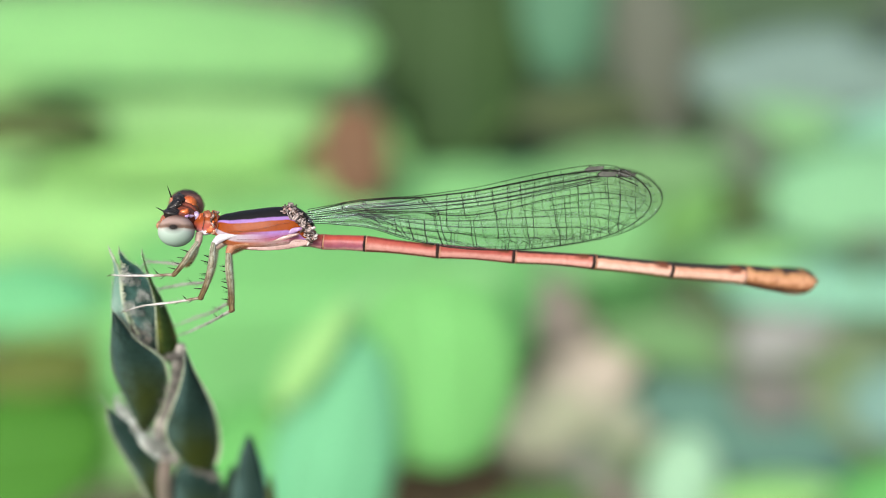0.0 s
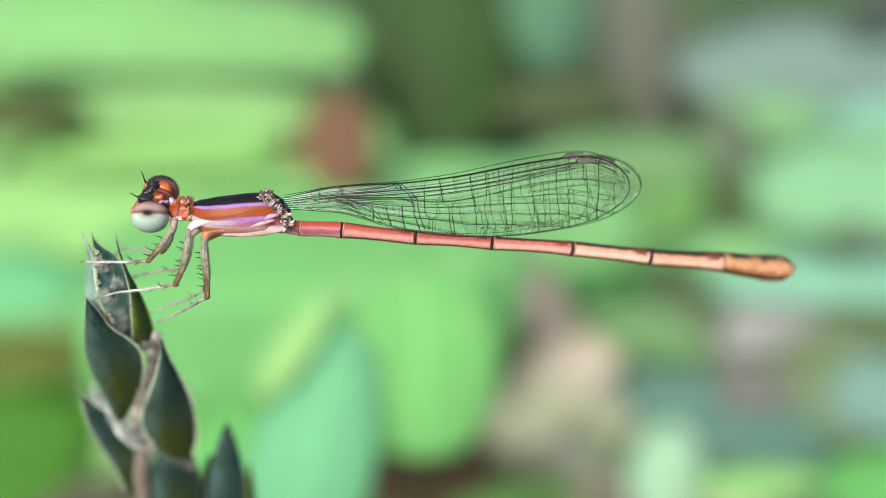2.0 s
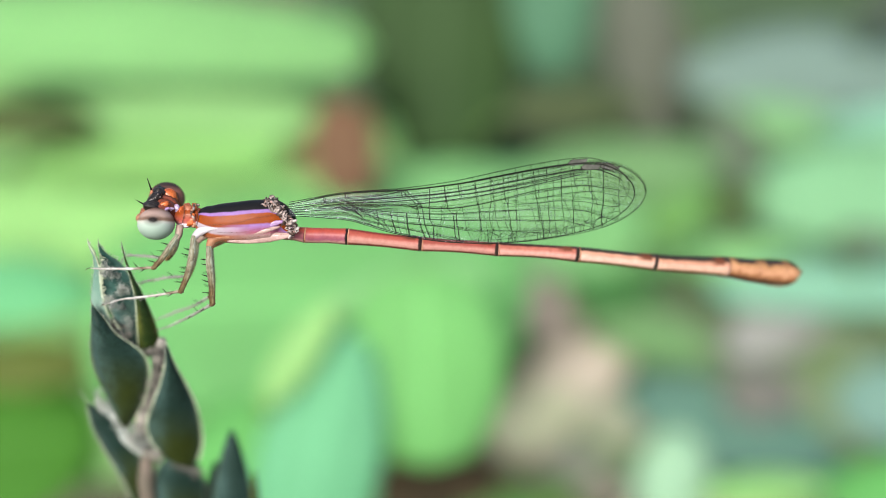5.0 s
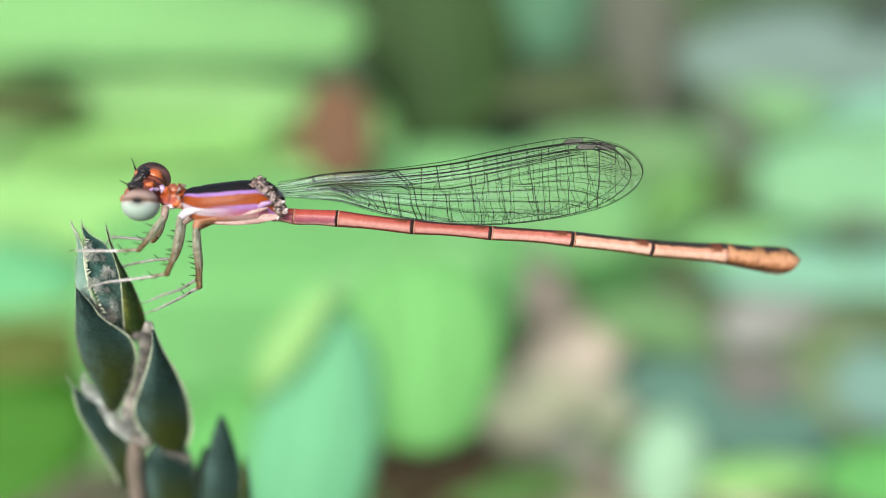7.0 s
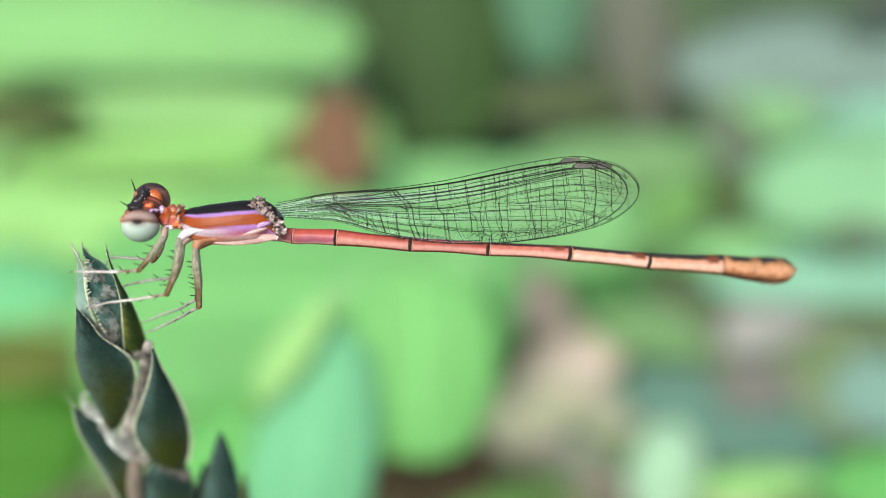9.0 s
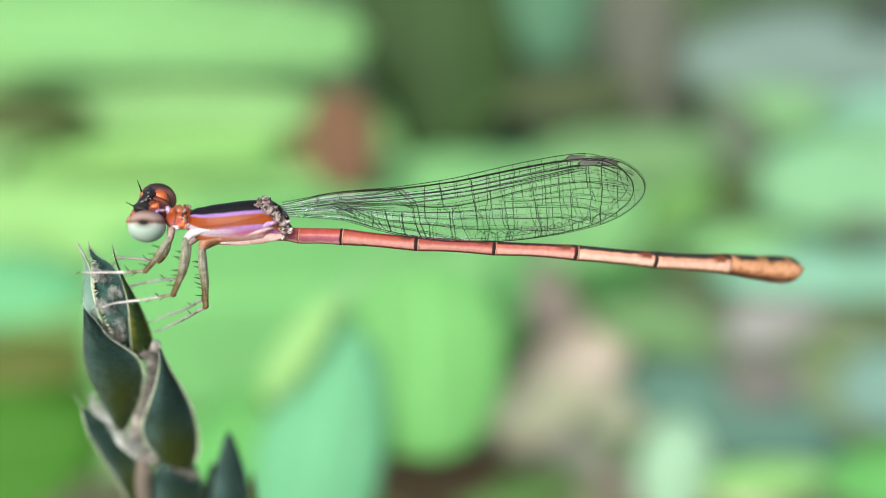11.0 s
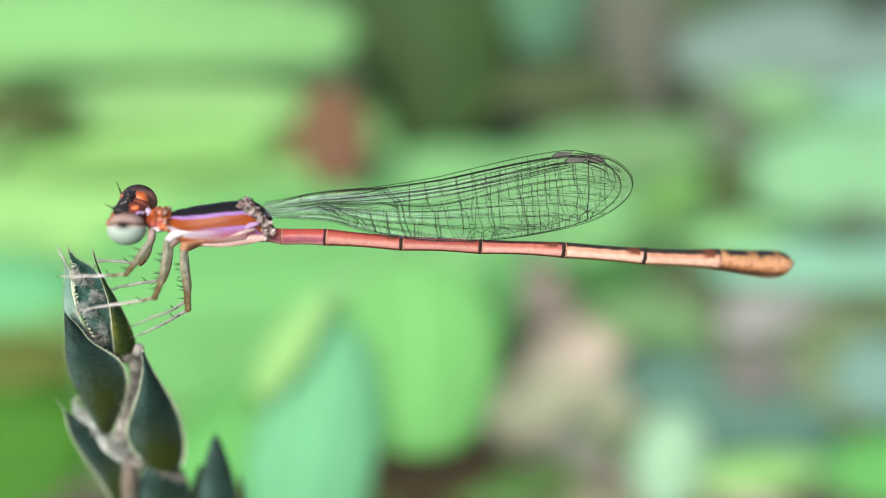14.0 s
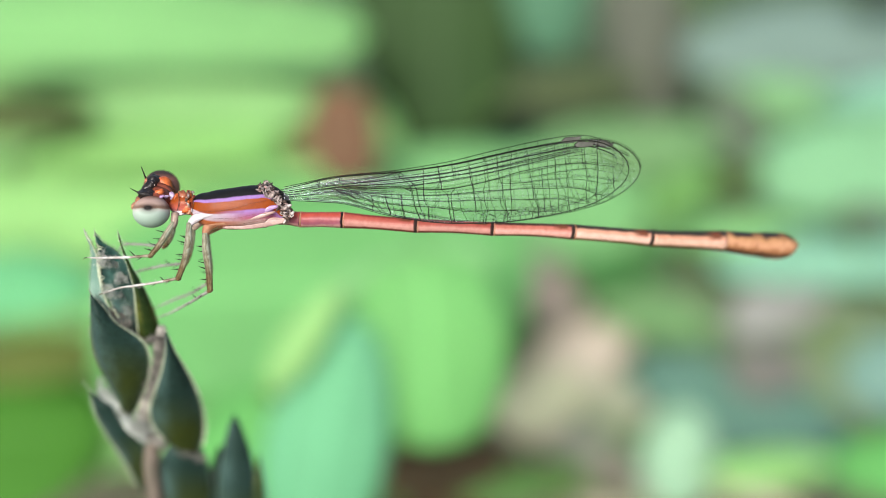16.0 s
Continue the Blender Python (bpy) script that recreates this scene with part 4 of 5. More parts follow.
def make_abdomen():
    """The slender abdomen: a short first segment that hinges on the thorax and carries the others."""
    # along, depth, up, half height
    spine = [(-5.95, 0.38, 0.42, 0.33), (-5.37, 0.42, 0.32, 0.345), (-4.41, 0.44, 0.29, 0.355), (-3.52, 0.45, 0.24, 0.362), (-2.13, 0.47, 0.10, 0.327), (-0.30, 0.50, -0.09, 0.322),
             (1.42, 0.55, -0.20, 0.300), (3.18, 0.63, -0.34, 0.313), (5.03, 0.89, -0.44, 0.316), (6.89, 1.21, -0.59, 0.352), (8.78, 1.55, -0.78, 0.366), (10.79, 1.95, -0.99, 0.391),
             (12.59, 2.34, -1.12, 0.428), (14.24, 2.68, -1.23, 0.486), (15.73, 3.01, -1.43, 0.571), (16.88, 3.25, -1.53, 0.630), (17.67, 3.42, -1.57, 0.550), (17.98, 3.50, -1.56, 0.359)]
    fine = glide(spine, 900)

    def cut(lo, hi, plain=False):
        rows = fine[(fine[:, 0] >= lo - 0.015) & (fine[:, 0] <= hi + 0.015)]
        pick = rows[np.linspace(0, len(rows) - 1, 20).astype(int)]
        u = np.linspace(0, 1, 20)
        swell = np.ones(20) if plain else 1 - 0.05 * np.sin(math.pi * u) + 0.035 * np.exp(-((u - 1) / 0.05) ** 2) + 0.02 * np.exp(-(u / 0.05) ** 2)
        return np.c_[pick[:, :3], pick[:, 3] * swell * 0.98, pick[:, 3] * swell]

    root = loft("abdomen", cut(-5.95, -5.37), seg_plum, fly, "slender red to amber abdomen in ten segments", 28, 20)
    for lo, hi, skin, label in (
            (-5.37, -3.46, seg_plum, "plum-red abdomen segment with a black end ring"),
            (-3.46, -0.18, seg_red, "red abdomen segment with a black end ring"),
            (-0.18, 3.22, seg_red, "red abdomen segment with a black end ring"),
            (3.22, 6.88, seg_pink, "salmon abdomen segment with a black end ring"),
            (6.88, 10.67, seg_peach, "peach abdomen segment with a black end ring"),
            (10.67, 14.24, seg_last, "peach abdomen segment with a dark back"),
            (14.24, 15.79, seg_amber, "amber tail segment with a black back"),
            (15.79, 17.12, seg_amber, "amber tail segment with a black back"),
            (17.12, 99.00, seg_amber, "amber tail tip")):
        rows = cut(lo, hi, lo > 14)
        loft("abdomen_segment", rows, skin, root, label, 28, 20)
        if lo < 10.5:
            a, b = rows[0], rows[2 if lo < -5 else 1]
            loft("pale_ring", [(*(a[:3] * 0.9 + b[:3] * 0.1), a[4] * 1.005, a[4] * 1.015), (*(a[:3] * 0.6 + b[:3] * 0.4), a[4] * 1.005, a[4] * 1.012)], coxa_amber, root, "thin pale ring at the joint", 28, 2)
    for side in (-1, 1):
        ball("cercus", (18.03, 3.50 + 0.2 * side, -1.58 - 0.04 * side), (0.2, 0.12, 0.12), seg_amber, root, "short amber tail appendage", n=12)
    ball("ovipositor", (16.91, 3.20, -2.02), (0.6, 0.2, 0.2), leg_brown, root, "brown sheath below the tail", -4, lumps=0.3)
    return root


# the wing's outline in millimetres from its root: (along, up)
LEAD = [(0, 0.33), (1.375, 0.57), (2.4, 0.73), (3.55, 0.81), (4.82, 0.87), (6.1, 1.0), (7.4, 1.17), (9.1, 1.5), (10.4, 1.75), (11.5, 1.93), (12.6, 2.07), (13.2, 2.1), (13.9, 2.0), (14.5, 1.75), (14.95, 1.37), (15.14, 1.08), (15.2, 0.8)]
TRAIL = [(0, -0.28), (1.4, -0.33), (2.68, -0.46), (3.4, -0.66), (4.05, -0.87), (5.0, -1.1), (6.55, -1.36), (8.1, -1.45), (9.6, -1.42), (11.3, -1.22), (12.7, -0.95), (13.8, -0.6), (14.5, -0.2), (14.95, 0.2), (15.14, 0.5), (15.2, 0.8)]


def wing_edges():
    a, b = glide(LEAD, 240), glide(TRAIL, 240)
    xs = np.linspace(0, 15.2, 305)
    return xs, np.interp(xs, a[:, 0], a[:, 1]), np.interp(xs, b[:, 0], b[:, 1]), a, b


EDGE_X, EDGE_UP, EDGE_LOW, EDGE_A, EDGE_B = wing_edges()


def make_wing(label, scale, lift, stigma, depth0, depth1, seed, thick, first, gap):
    """One wing: lengthwise veins that spread from the stalk, columns of cross veins between them, a clear membrane and a grey spot near the tip.
    first, gap: where the columns start and how far apart they stand."""
    rng = random.Random(seed)
    root, turn, drop = Vector((-5.98, 0.00, 1.40)), radians(lift), rng.uniform(-0.1, 0.1)

    def put(x, t):
        """A place on the wing: x along, t from the leading (0) to the hind edge (1)."""
        x = min(x, 15.19)
        z = np.interp(x, EDGE_X, EDGE_UP) * (1 - t) + np.interp(x, EDGE_X, EDGE_LOW) * t
        px, pz = x * scale, z * (0.82 + 0.18 * min(1.0, max(0.0, x) / 1.6)) + drop * max(0.0, 1 - x / 5.0)
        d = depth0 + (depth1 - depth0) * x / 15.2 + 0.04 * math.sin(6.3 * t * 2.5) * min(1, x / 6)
        # grows with depth so the outline holds in the camera's view
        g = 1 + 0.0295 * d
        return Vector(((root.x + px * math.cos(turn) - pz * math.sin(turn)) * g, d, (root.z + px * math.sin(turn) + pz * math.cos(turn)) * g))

    nu, nv = 70, 10
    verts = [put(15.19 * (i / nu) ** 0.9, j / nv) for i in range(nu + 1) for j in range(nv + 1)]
    faces = [(i * (nv + 1) + j, i * (nv + 1) + j + 1, (i + 1) * (nv + 1) + j + 1, (i + 1) * (nv + 1) + j) for i in range(nu) for j in range(nv)]
    wing = solid("wing", verts, faces, membrane_clear, fly, label)
    veins = []

    def vein(*knots, weight=1.0, open_to=True):
        """A lengthwise vein through (along, share of the breadth); cross veins end on it where open_to is set."""
        jit = [(x + (rng.uniform(-0.12, 0.12) if x > 0.3 else 0), min(max(t + rng.uniform(-0.012, 0.012), 0.0), 1.0)) for x, t in knots]
        run = glide([(x, t * 4, 0.0) for x, t in jit], 40)
        run = run[np.argsort(run[:, 0])]
        if open_to:
            veins.append((run[:, 0], run[:, 1] / 4))
        tubes("vein", [[(put(x, min(max(t4 / 4, 0.0), 1.0)), thick * weight * (0.55 + 0.45 * min(1, max(x, 0) / 5.5))) for x, t4, _ in run]], vein_dark, wing, "", 5)

    for row, t, w in ((EDGE_A, 0, 1.35), (EDGE_B, 1, 0.95)):
        tubes("vein", [[(put(x, t), thick * w * (0.65 + 0.35 * min(1, x / 5.5))) for x, _ in row[::4]] + [(put(15.19, 0.5), thick)]], vein_dark, wing, "", 5)
    # along the leading edge
    vein((-0.5, 0.24), (2.45, 0.2), (4.2, 0.09), (5.0, 0.0), weight=0.85, open_to=False)
    vein((-0.5, 0.4), (2.5, 0.3), (4.9, 0.165), (6.6, 0.13), (9.0, 0.115), (11.5, 0.105), (13.4, 0.1), (14.7, 0.16), weight=1.25)
    vein((1.4, 0.47), (2.5, 0.4), (4.9, 0.24), (6.6, 0.2), (9.0, 0.19), (11.5, 0.155), (12.6, 0.12), weight=0.95, open_to=False)
    vein((5.5, 0.31), (6.6, 0.275), (9.0, 0.25), (11.6, 0.2), (12.8, 0.16), weight=0.8)
    # the middle field
    vein((2.5, 0.5), (4.9, 0.36), (6.6, 0.4), (8.6, 0.37), (10.6, 0.32), (12.7, 0.32), (14.7, 0.45), weight=0.76)
    vein((9.4, 0.4), (10.0, 0.47), (11.6, 0.5), (13.2, 0.58), (14.6, 0.8), weight=0.60)
    vein((2.9, 0.55), (4.9, 0.51), (6.6, 0.51), (9.0, 0.52), (11.5, 0.6), (13.0, 0.73), (14.0, 0.96), weight=0.68)
    vein((2.9, 0.6), (4.9, 0.6), (6.6, 0.62), (9.0, 0.65), (10.5, 0.72), (12.3, 0.82), (13.2, 0.97), weight=0.64)
    # the hind field
    vein((2.2, 0.62), (3.4, 0.72), (4.9, 0.73), (6.6, 0.74), (8.0, 0.79), (9.4, 0.83), (11.0, 0.9), (12.0, 0.98), weight=0.64)
    vein((2.2, 0.75), (3.3, 0.87), (4.9, 0.86), (6.4, 0.91), (7.6, 0.985), weight=0.60)
    vein((10.6, 0.42), (12.2, 0.42), (13.6, 0.47), (14.9, 0.62), weight=0.48)
    vein((12.4, 0.22), (13.6, 0.22), (15.0, 0.38), weight=0.48)
    # the stalk
    vein((-0.65, 0.56), (1.2, 0.5), (2.5, 0.46), (4.2, 0.33), (5.6, 0.3), weight=0.68, open_to=False)
    vein((-0.65, 0.72), (1.6, 0.6), (2.5, 0.5), weight=0.68, open_to=False)
    vein((-0.65, 0.86), (1.4, 0.62), (2.6, 0.56), (3.6, 0.66), (4.3, 0.97), weight=0.68, open_to=False)
    vein((-0.65, 0.93), (1.2, 0.86), (2.2, 0.75), (3.0, 0.6), weight=0.64, open_to=False)
    vein((-0.65, 0.64), (0.9, 0.66), (2.2, 0.62), (3.2, 0.5), (4.6, 0.44), weight=0.59, open_to=False)
    vein((0.8, 0.95), (2.4, 0.86), (3.6, 0.93), weight=0.55, open_to=False)
    # columns of cross veins; each joins the veins in turn and drifts a little
    cross, x = [], first
    while x < 14.6:
        levels = sorted([float(np.interp(x, a, b)) for a, b in veins if a[0] <= x <= a[-1]] + [0.0, 1.0])
        levels = [a for k, a in enumerate(levels) if k == 0 or a - levels[k - 1] > 0.035]
        at, lean = x, rng.uniform(-0.05, 0.5)
        for a, b in zip(levels, levels[1:]):
            to = at + (b - a) * lean + rng.gauss(0, 0.02)
            if a > 0.6 and x > 8.2:
                to += rng.uniform(-0.16, 0.16)
            if a > 0.28 and rng.random() < 0.12:
                to += rng.choice((-0.2, 0.2))
            if rng.random() < 0.95:
                cross.append([(put(at, a), thick * 0.95), (put((at + to) / 2 + rng.gauss(0, 0.015), (a + b) / 2), thick * 0.85), (put(to, b), thick * 0.9)])
            at = to
        x += gap * rng.uniform(0.86, 1.14)
    # cells along the hind edge
    x = 8.3
    while x < 14.3:
        wide, top = rng.uniform(0.42, 0.6), 0.86 + rng.uniform(-0.03, 0.03)
        cross.append([(put(x, 1.0), thick * 0.7), (put(x + 0.03, top + 0.05), thick * 0.7), (put(x + wide * 0.5, top), thick * 0.75), (put(x + wide, top + 0.05), thick * 0.7)])
        x += wide
    # the two cross veins of the stalk, the joint of the leading edge and the oblique vein below it, the angles of the inner cell
    jog = rng.uniform(-0.25, 0.25)
    for line in (((1.5, 0.0), (1.55, 0.28)), ((2.45, 0.0), (2.5, 0.24)), ((4.95, 0.0), (5.1, 0.09), (5.55, 0.3), (5.65, 0.42), (5.75, 0.72), (6.0, 1.0)), ((4.95, 0.0), (4.9, 0.1), (5.05, 0.17)), ((5.1, 0.34), (5.45, 0.42), (5.62, 0.4)),
                 ((2.15, 0.48), (2.4, 0.6), (2.8, 0.66), (3.1, 0.8)), ((2.45, 0.34), (2.75, 0.5), (3.25, 0.62), (3.15, 0.78)), ((3.7, 0.55), (3.8, 0.8), (3.75, 0.95)), ((4.3, 0.52), (4.4, 0.75), (4.55, 0.97)), ((5.0, 0.5), (5.05, 0.8), (5.15, 0.99))):
        move = 0.0 if line[0][1] == 0.0 else jog
        cross.append([(put(x + move, t), thick * 1.0) for x, t in line])
    tagged(tubes("cross_vein", cross, vein_dark, wing, "fine net of dark cross veins", 4), kind="stuff")
    # the spot near the tip
    ring = [(stigma + 0.0, 0.06), (stigma + 0.2, 0.018), (stigma + 0.9, 0.018), (stigma + 0.78, 0.09), (stigma + 0.45, 0.108), (stigma + 0.12, 0.1)]
    verts = [put(px, t) + Vector((0, k, 0)) for k in (-0.03, 0.03) for px, t in ring]
    m = len(ring)
    faces = [tuple(range(m)), tuple(reversed(range(m, 2 * m)))] + [(k, m + k, m + (k + 1) % m, (k + 1) % m) for k in range(m)]
    solid("wing_spot", verts, faces, stigma_grey, wing, "small grey-brown wing spot", smooth=False)
    tubes("spot_rim", [[(put(px, t) + Vector((0, -0.03, 0)), thick * 1.15) for px, t in ring + ring[:1]]], vein_dark, wing, "", 4)
    return wing


def make_leg(side, femur, tibia, tarsus, rf, rt, spines, seed, pale=leg_pale):
    """A leg from hip to claw: three lofted parts and rows of bristles."""
    rng = random.Random(seed)
    leg = loft("leg", [(*p, rf * k, rf * k) for p, k in zip(femur, (0.8, 1.1, 1.0, 0.85))], femur_skin, fly, side, 12, 18)
    ball("knee", femur[-1], (rf * 0.95, rf * 0.85, rf * 0.8), leg_dark, leg, "dark knee joint", 35, lumps=0.4, n=14)
    loft("tibia", [(*p, rt * k, rt * k) for p, k in zip(tibia, (1.1, 1.0, 0.9))], pale, leg, "pale shin", 10, 14)
    t0, t1 = Vector(tibia[0]), Vector(tibia[1])
    loft("shin_base", [(*p, rt * k, rt * k) for p, k in ((t0, 1.2), (t0.lerp(t1, 0.45), 1.12), (t0.lerp(t1, 0.8), 1.03))], leg_brown if pale is leg_pale else pale, leg, "darker upper shin" if pale is leg_pale else "", 10, 8)
    loft("tarsus", [(*p, rt * k, rt * k) for p, k in zip(tarsus, (0.85, 0.75, 0.4))], pale, leg, "", 8, 10)
    end = Vector(tarsus[-1])
    tubes("claw", [[(end, rt * 0.5), (end + Vector((-0.12, -0.03, -0.02)), rt * 0.35), (end + Vector((-0.17, -0.03, -0.1)), 0.01)]], leg_dark, leg, "", 5)
    fem, tib = glide(femur, 12), glide(tibia, 12)
    for k in range(spines):
        p = Vector(fem[3 + int(8 * k / spines)])
        q = p + Vector((-0.45, -0.1 + 0.1 * rng.random(), 0.04 + rng.uniform(-0.1, 0.1))) * rng.uniform(0.8, 1.05)
        tubes("bristle", [[(p + Vector((-rf * 0.7, 0, 0)), 0.038), (q, 0.012)]], bristle_black, leg, "", 4)
    hairs = []
    for k in range(34):
        p = Vector(tib[rng.randrange(1, 12)]) + Vector((rng.uniform(-0.1, 0.1), 0, 0))
        hairs.append([(p, 0.008), (p + Vector((rng.uniform(-0.2, -0.05), rng.uniform(-0.12, 0.08), rng.choice((-1, 1)) * rng.uniform(0.08, 0.2))), 0.003)])
    tagged(tubes("shin_hairs", hairs, pale, leg, "fine pale hairs", 3), kind="stuff")
    for k in range(max(spines - 2, 2)):
        p = Vector(tib[2 + 2 * k])
        sgn = 1 if k % 2 else -0.7
        q = p + Vector((-0.24, rng.uniform(-0.15, 0.05), 0.26 * sgn)) * rng.uniform(0.8, 1.1)
        tubes("bristle", [[(p, 0.03), (q, 0.01)]], bristle_black, leg, "", 4)
    return leg


make_head()
make_thorax()
abdomen = make_abdomen()
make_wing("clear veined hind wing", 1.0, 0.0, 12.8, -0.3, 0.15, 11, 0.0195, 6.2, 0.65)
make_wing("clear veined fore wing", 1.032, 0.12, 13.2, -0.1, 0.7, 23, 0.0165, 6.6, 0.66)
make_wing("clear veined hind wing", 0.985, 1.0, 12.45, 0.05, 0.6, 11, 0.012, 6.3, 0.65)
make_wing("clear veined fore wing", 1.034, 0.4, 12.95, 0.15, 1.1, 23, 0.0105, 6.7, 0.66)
make_leg("near fore leg, brown thigh and pale bristly shin", [(-10.69, -0.50, 0.32), (-10.99, -0.65, -0.22), (-11.31, -0.70, -0.71), (-11.64, -0.75, -1.10)], [(-11.64, -0.75, -1.10), (-12.52, -0.75, -1.15), (-13.50, -0.75, -1.15)], [(-13.40, -0.75, -1.15), (-13.89, -0.80, -1.15), (-14.35, -0.75, -1.12)], 0.125, 0.055, 4, 1)
make_leg("near middle leg, brown thigh and pale bristly shin", [(-9.99, -0.55, 0.27), (-10.03, -0.65, -0.51), (-10.21, -0.70, -1.40), (-10.50, -0.70, -2.11)], [(-10.50, -0.70, -2.11), (-11.29, -0.75, -2.25), (-12.43, -0.80, -2.39)], [(-12.35, -0.80, -2.39), (-12.89, -0.85, -2.44), (-13.74, -0.75, -2.69)], 0.14, 0.055, 5, 2)
make_leg("near hind leg, brown thigh and pale shin", [(-9.44, -0.20, -0.17), (-9.43, -0.15, -0.92), (-9.36, -0.05, -1.85), (-9.35, 0.00, -2.70)], [(-9.39, 0.05, -2.73), (-10.45, 0.90, -3.25), (-11.55, 1.80, -3.73)], [(-11.45, 1.75, -3.69), (-11.95, 2.00, -3.90), (-12.4, 1.90, -4.05)], 0.15, 0.06, 5, 3, leg_far)
make_leg("far fore leg", [(-11.01, 0.50, 0.28), (-11.20, 0.70, -0.18), (-11.45, 0.90, -0.54), (-11.66, 1.00, -0.75)], [(-11.61, 1.00, -0.75), (-12.56, 1.30, -0.65), (-13.67, 1.60, -0.58)], [(-13.59, 1.60, -0.58), (-13.89, 1.70, -0.68), (-14.04, 1.50, -1.28)], 0.12, 0.06, 3, 4, leg_far)
make_leg("far middle leg", [(-10.21, 0.70, 0.18), (-10.37, 0.90, -0.49), (-10.58, 1.10, -1.14), (-10.77, 1.20, -1.53)], [(-10.74, 1.20, -1.53), (-11.88, 1.60, -1.62), (-13.04, 1.90, -1.82)], [(-12.94, 1.90, -1.80), (-13.34, 2.00, -1.91), (-13.64, 1.80, -2.13)], 0.12, 0.06, 3, 5, leg_far)
make_leg("far hind leg", [(-9.65, 0.80, -0.13), (-9.68, 1.00, -1.00), (-9.68, 1.20, -1.9), (-9.85, 1.40, -2.48)], [(-9.87, 1.40, -2.48), (-10.8, 2.00, -2.95), (-11.9, 2.60, -3.30)], [(-11.8, 2.60, -3.27), (-12.25, 2.60, -3.45), (-12.65, 2.40, -3.62)], 0.13, 0.06, 3, 6, leg_far)


# ---- the thicket behind ----
def weed(label, leaves, group="weeds behind the perch", foot=None, name="broadleaf_weed", category="plant"):
    """A low plant: stalks from one foot to each leaf."""
    root = thing(name, label, category, group=group)
    if foot is None:
        mid = sum((Vector(l[0]) for l in leaves), Vector()) / len(leaves)
        foot = mid
    g = to_ground(foot)
    for base, tip, half, skin, facing, bend, blunt in leaves:
        b = Vector(base)
        knee = b.lerp(g, 0.45) - DOWN * 6
        loft("stalk", [(*g, 1.1, 1.1), (*knee, 0.9, 0.9), (*(b - (Vector(tip) - b) * 0.02), 0.6, 0.6)], stalk_green, root, "", 8, 14)
        blade("leaf", base, tip, half, facing, LEAF[skin], root, "withered orange-brown leaf" if skin == "dry" else "", bend, bend * 0.8, 0.45, blunt, 0.35, 26, 12, 0.03 * half)
    return root


UP = (0, -0.8, 0.6)
FRONT = (0, -0.95, 0.3)
weed("pale green broad-leaved weed with large soft leaves", [
    ((-118.4, 138.0, 50.0), (-13.9, 141.0, 44.8), 16.60, "pale", UP, 2.0, 0.3),
    ((-80.6, 124.0, 24.9), (-22.8, 127.0, 26.9), 6.58, "brake", FRONT, 1.0, 0.35),
    ((-76.6, 110.0, 15.6), (-27.2, 113.0, 17.1), 5.57, "lime", FRONT, 2.0, 0.35),
    ((-101.5, 113.0, 6.5), (-12.6, 116.0, 5.7), 11.48, "spring", FRONT, 2.0, 0.3),
    ((-95.0, 104.0, 20.8), (-59.8, 106.0, 22.1), 5.93, "umber", UP, 2.0, 0.45),
    ((-84.9, 100.0, -7.7), (-60.2, 103.0, -9.0), 7.48, "aqua", UP, 1.5, 0.45),
    ((-89.1, 106.0, -37.6), (-61.6, 109.0, -35.5), 15.62, "moss", UP, 1.5, 0.45),
    ((-76.1, 112.0, -39.4), (-46.3, 115.0, -28.5), 10.32, "brake", FRONT, 1.0, 0.45),
    ((-78.7, 96.0, -20.7), (-56.7, 98.0, -20.2), 5.30, "loam", UP, 1.0, 0.5),
], foot=(-138.9, 140.0, -33.2))
weed("fresh green weed with rounded leaves, one withered orange", [
    ((-1.1, 60.0, -2.9), (-0.1, 57.0, -26.3), 9.53, "glade", FRONT, 1.5, 0.38),
    ((-55.3, 88.0, -11.1), (15.5, 86.0, -6.5), 17.37, "fresh", FRONT, 1.5, 0.28),
    ((-15.4, 54.0, -37.4), (-9.7, 56.0, -9.9), 7.21, "mint", FRONT, 1.2, 0.42),
    ((-37.2, 78.0, -43.4), (-24.9, 80.0, -22.6), 7.49, "fern", FRONT, 1.2, 0.4),
    # narrow blade added to stand in for a fold's highlight
    ((-18.7, 52.5, -17.9), (-10.7, 54.5, -6.1), 2.45, "yellow", FRONT, 0.8, 0.6),
    ((-14.9, 62.0, -10.3), (7.7, 64.0, -3.1), 4.43, "arc", FRONT, 0.8, 0.45),
    ((-28.1, 134.0, 30.9), (-24.1, 132.0, 12.4), 5.90, "bracken", FRONT, 1.0, 0.5),
    ((-18.1, 116.0, 28.7), (-15.8, 112.0, 8.2), 6.54, "dry", FRONT, 0.6, 0.35),
], foot=(-9.5, 120.0, -47.5))
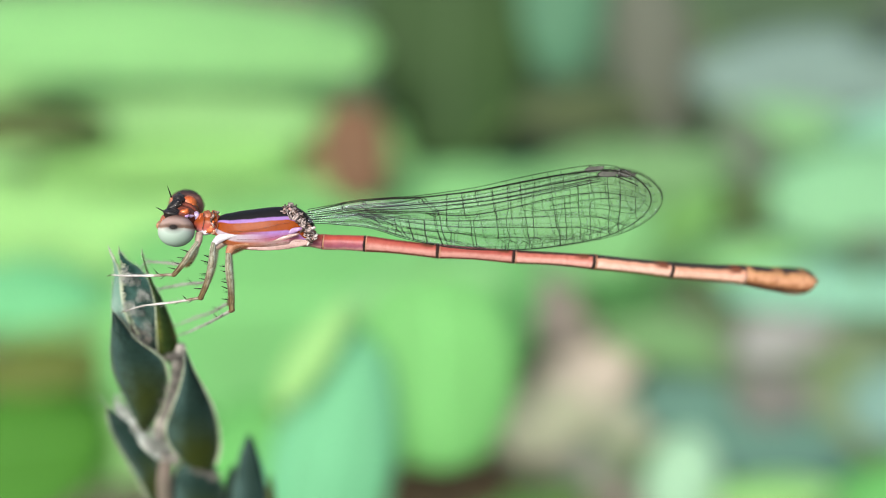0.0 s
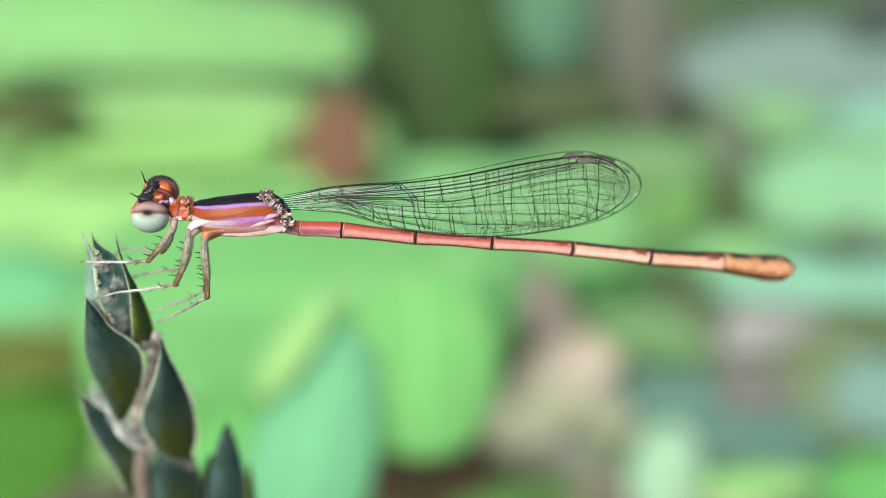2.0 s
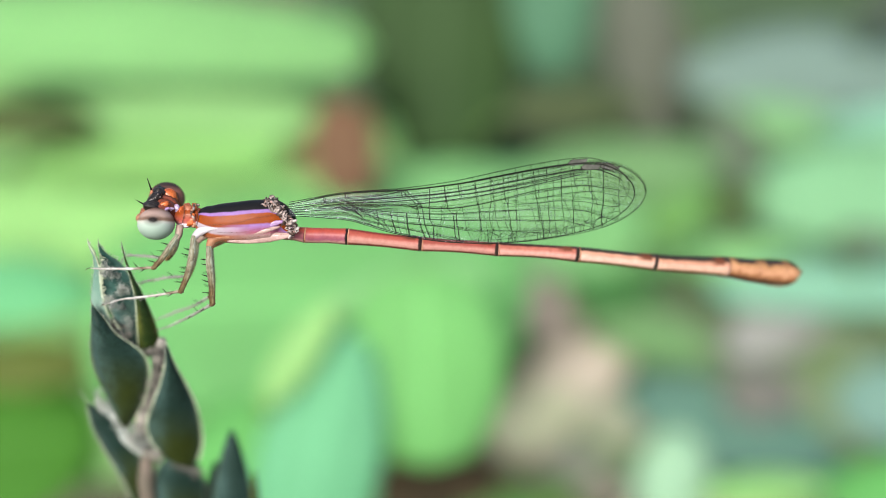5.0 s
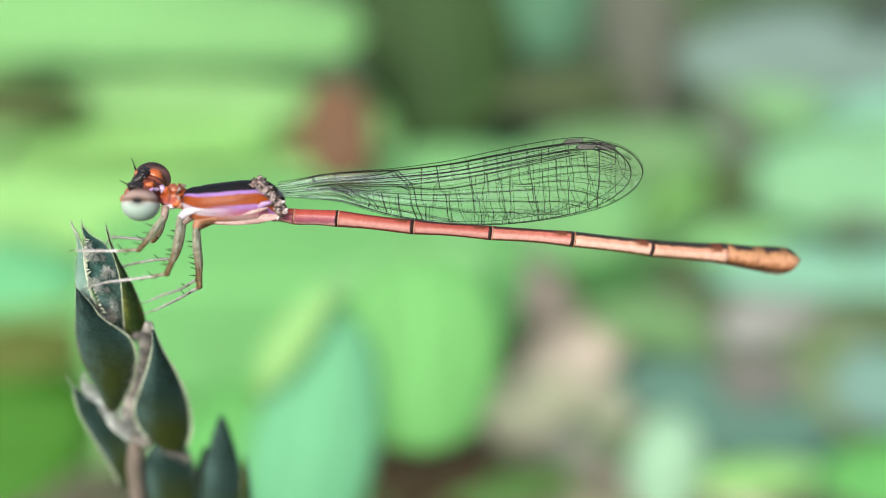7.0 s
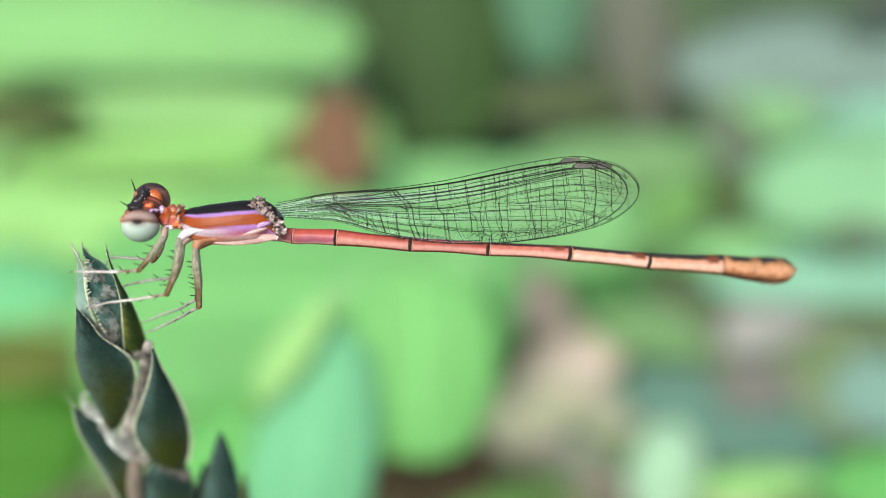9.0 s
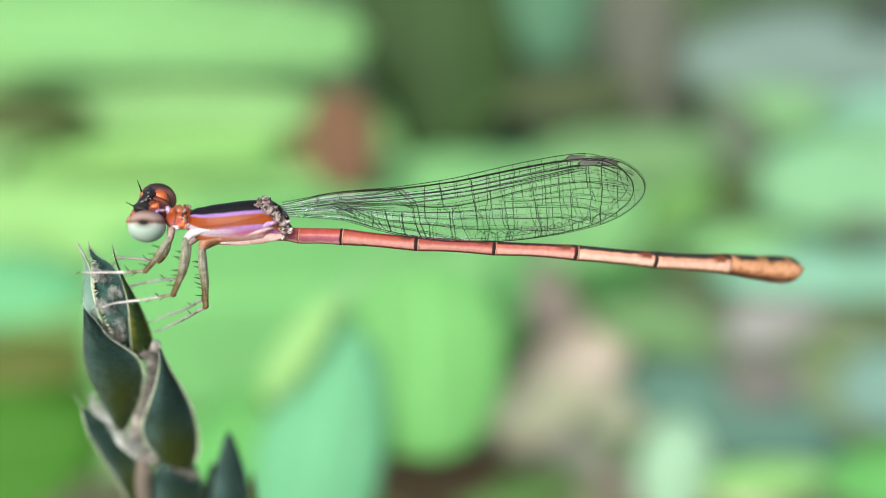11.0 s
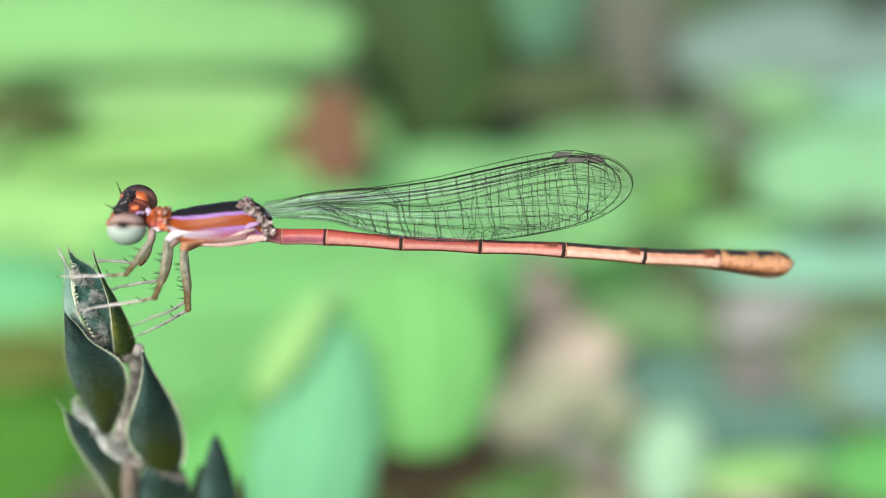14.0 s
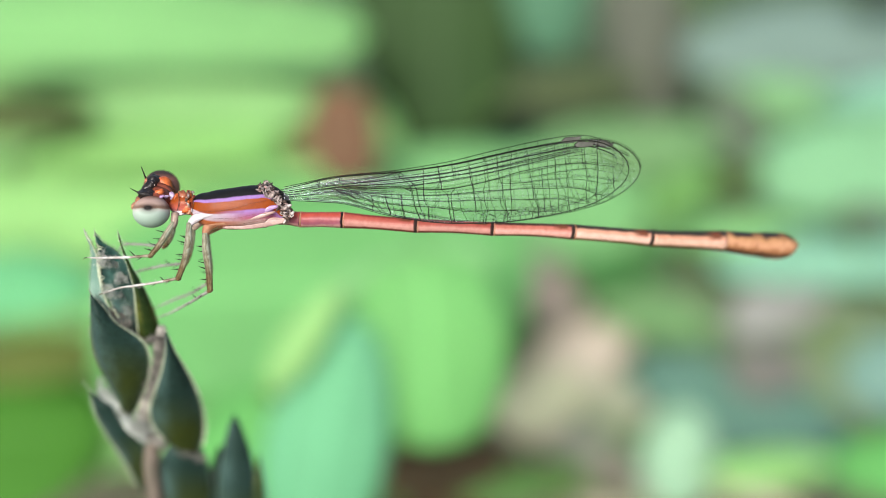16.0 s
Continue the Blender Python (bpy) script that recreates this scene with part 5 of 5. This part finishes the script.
# these duller greens carry the weed's shade in their colour
weed("mid-green weed, shade put into its leaf colours", [
    ((-28.2, 130.0, 5.9), (39.9, 133.0, 9.2), 11.21, "mid", FRONT, 2.0, 0.3),
    ((18.1, 136.0, 14.4), (65.6, 139.0, 19.0), 7.83, "khaki", FRONT, 1.5, 0.4),
    ((0.5, 128.0, -1.6), (61.4, 131.0, 2.9), 8.67, "mid", FRONT, 1.5, 0.35),
    ((41.4, 112.0, 2.1), (54.4, 115.0, 10.9), 4.34, "grass", UP, 1.5, 0.5),
    ((27.3, 118.0, -10.8), (46.2, 121.0, -7.5), 4.07, "bottle", UP, 1.0, 0.5),
    ((32.1, 125.0, -14.0), (59.1, 128.0, -22.8), 6.14, "khaki", FRONT, 1.0, 0.5),
    ((53.6, 119.0, 5.6), (67.3, 122.0, 11.4), 3.41, "olive", UP, 1.0, 0.5),
], foot=(32.4, 170.0, -23.9))
weed("mint green weed with broad smooth leaves", [
    ((120.9, 125.0, 13.2), (66.3, 128.0, 9.4), 12.41, "leek", FRONT, 2.0, 0.4),
    ((121.5, 136.0, 28.0), (87.5, 139.0, 26.6), 5.68, "haze", UP, 2.0, 0.4),
    ((112.8, 127.0, -8.1), (58.6, 130.0, -8.6), 7.78, "haze", UP, 2.0, 0.4),
    ((115.0, 120.0, -50.8), (79.5, 123.0, -50.8), 8.59, "fern", UP, 1.0, 0.5),
    ((50.1, 130.0, -3.1), (83.3, 133.0, -0.2), 3.66, "arc", FRONT, 1.0, 0.5),
    ((81.9, 121.0, 1.3), (101.2, 124.0, 1.5), 3.46, "ash", UP, 1.0, 0.5),
], foot=(130.9, 150.0, -48.6))
# dark because shade is painted into the leaf colours
weed("weed with large leaves, shade painted into dark colours, and backdrop blades", [
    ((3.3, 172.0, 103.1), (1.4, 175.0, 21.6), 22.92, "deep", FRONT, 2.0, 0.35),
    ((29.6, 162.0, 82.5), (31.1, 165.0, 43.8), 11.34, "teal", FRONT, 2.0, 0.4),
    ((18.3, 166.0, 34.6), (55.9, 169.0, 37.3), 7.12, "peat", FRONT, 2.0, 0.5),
    # three oversized backdrop blades added to tone the gaps between leaves
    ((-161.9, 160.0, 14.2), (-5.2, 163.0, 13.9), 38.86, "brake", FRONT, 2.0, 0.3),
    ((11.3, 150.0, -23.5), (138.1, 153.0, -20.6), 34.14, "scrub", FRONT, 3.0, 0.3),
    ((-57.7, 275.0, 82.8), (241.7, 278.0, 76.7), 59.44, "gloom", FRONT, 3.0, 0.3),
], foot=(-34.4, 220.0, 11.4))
weed("grey-green weed with dull broad leaves", [
    ((61.8, 203.0, 87.8), (68.7, 206.0, 30.8), 13.17, "dusk", FRONT, 3.0, 0.4),
    ((156.7, 190.0, 53.4), (71.7, 193.0, 50.0), 18.59, "sage", UP, 3.0, 0.45),
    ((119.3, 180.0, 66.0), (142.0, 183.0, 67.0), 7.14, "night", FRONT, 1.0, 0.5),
    ((68.5, 160.0, 29.9), (105.5, 163.0, 31.7), 7.48, "verdigris", FRONT, 1.0, 0.45),
    ((69.5, 152.0, 33.4), (79.4, 155.0, 8.9), 7.59, "ash", FRONT, 1.0, 0.5),
    ((84.7, 131.0, -11.2), (63.7, 134.0, -23.1), 6.86, "mauve", FRONT, 1.0, 0.5),
    ((62.6, 131.0, -32.4), (81.3, 134.0, -31.9), 5.88, "flint", FRONT, 1.0, 0.5),
    ((93.7, 136.0, -53.9), (43.8, 139.0, -31.3), 10.73, "slate", FRONT, 1.0, 0.4),
    ((115.4, 138.0, -35.5), (91.9, 141.0, -35.9), 9.96, "lagoon", FRONT, 1.0, 0.5),
    ((18.9, 128.0, -31.5), (43.0, 131.0, -21.9), 6.98, "straw", FRONT, 1.0, 0.6),
    ((14.3, 122.0, -8.5), (30.9, 125.0, -16.9), 6.49, "tan", FRONT, 1.0, 0.5),
    ((28.4, 131.0, -32.2), (46.3, 134.0, -41.6), 4.66, "hay", FRONT, 1.0, 0.5),
    ((24.8, 141.0, -47.0), (47.7, 144.0, -49.3), 6.24, "stone", FRONT, 1.0, 0.5),
    ((10.8, 124.0, -39.4), (31.3, 127.0, -31.4), 6.81, "wheat", FRONT, 1.0, 0.5),
], foot=(171.3, 220.0, 7.7))
weed("small pale seedling near the ground", [
    ((47.6, 126.0, -59.8), (52.8, 129.0, -38.6), 7.85, "milk", UP, 1.0, 0.5),
    ((53.2, 118.0, -50.3), (79.7, 121.0, -48.8), 3.84, "spring", UP, 1.0, 0.5),
    ((3.8, 126.0, -56.4), (31.6, 129.0, -51.7), 4.76, "grass", UP, 1.0, 0.5),
    ((-11.7, 93.0, -40.3), (11.9, 96.0, -39.6), 5.68, "rust", UP, 1.0, 0.5),
], foot=(55.9, 140.0, -61.4))


def litter():
    """Dry leaves lying on the soil."""
    for p, length, half, turn, skin in (((30.53, 158.00, -29.54), 34, 15, 40, "straw"), ((88.78, 165.00, -23.29), 40, 18, -25, "straw"), ((37.79, 152.00, -38.21), 30, 9, 100, "straw"), ((25.18, 172.00, -18.05), 18, 8, 10, "dry"),
                                        ((53.64, 150.00, -40.50), 44, 7, -35, "straw"), ((2.03, 138.00, -54.32), 20, 9, 60, "dry"), ((69.30, 168.00, -29.60), 22, 9, 75, "straw"), ((42.55, 138.00, -51.79), 26, 10, 15, "straw"), ((66.86, 142.00, -46.52), 36, 6, -40, "straw")):
        q = LAY @ (Vector(p) * MM)
        ob = thing("dry_leaf", "dry pale brown leaf lying on the soil", "leaf", group="fallen dry leaves")
        ob.matrix_world = pose(q.x, q.y, ground_height(q.x, q.y) + 0.001, 4, -5, turn)
        blade("leaf_blade", (-length / 2, 0, 0.3), (length / 2, 0, 0.3), half, (0, 0, 1), LEAF[skin], ob, "", 1.5, 1.0, 0.45, 0.6, 0.3, 16, 8, 0.8)
        loft("midrib", [(-length * 0.62, 0, 1.2, 0.35, 0.35), (-length * 0.3, 0, 2.2, 0.3, 0.3), (length * 0.1, 0, 3.0, 0.25, 0.25), (length * 0.45, 0, 1.6, 0.1, 0.1)], stalk_green, ob, "", 6, 10)


litter()


# ---- what moves ----
def motions():
    """The abdomen lifts and dips a little on its joint with the thorax: seconds, degrees."""
    bend = [
        (0, 0.00), (0.5, -0.12), (1, 0.05), (1.5, 0.13), (2, 0.02), (2.5, 0.08), (3, 0.27), (3.2, -0.02), (5.3, 0.24), (5.5, 0.14),
        (6, 0.46), (6.5, 0.64), (7, -0.38), (7.5, 0.72), (8, 0.23), (8.5, 0.01), (9, 0.36), (9.2, -0.12), (11.3, 0.01), (11.5, -0.02),
        (12, -0.01), (12.5, -0.20), (13, -0.05), (13.5, 0.06), (14, 0.18), (14.5, 0.21), (15, 0.27), (15.5, 0.17), (16, 0.27),
    ]
    hinge = Vector((-5.7, 0.4, 0.4)) * MM
    walk(abdomen, [(t, Matrix.Translation(hinge) @ pose(0, 0, 0, 0, -a, 0) @ Matrix.Translation(-hinge)) for t, a in bend])


motions()
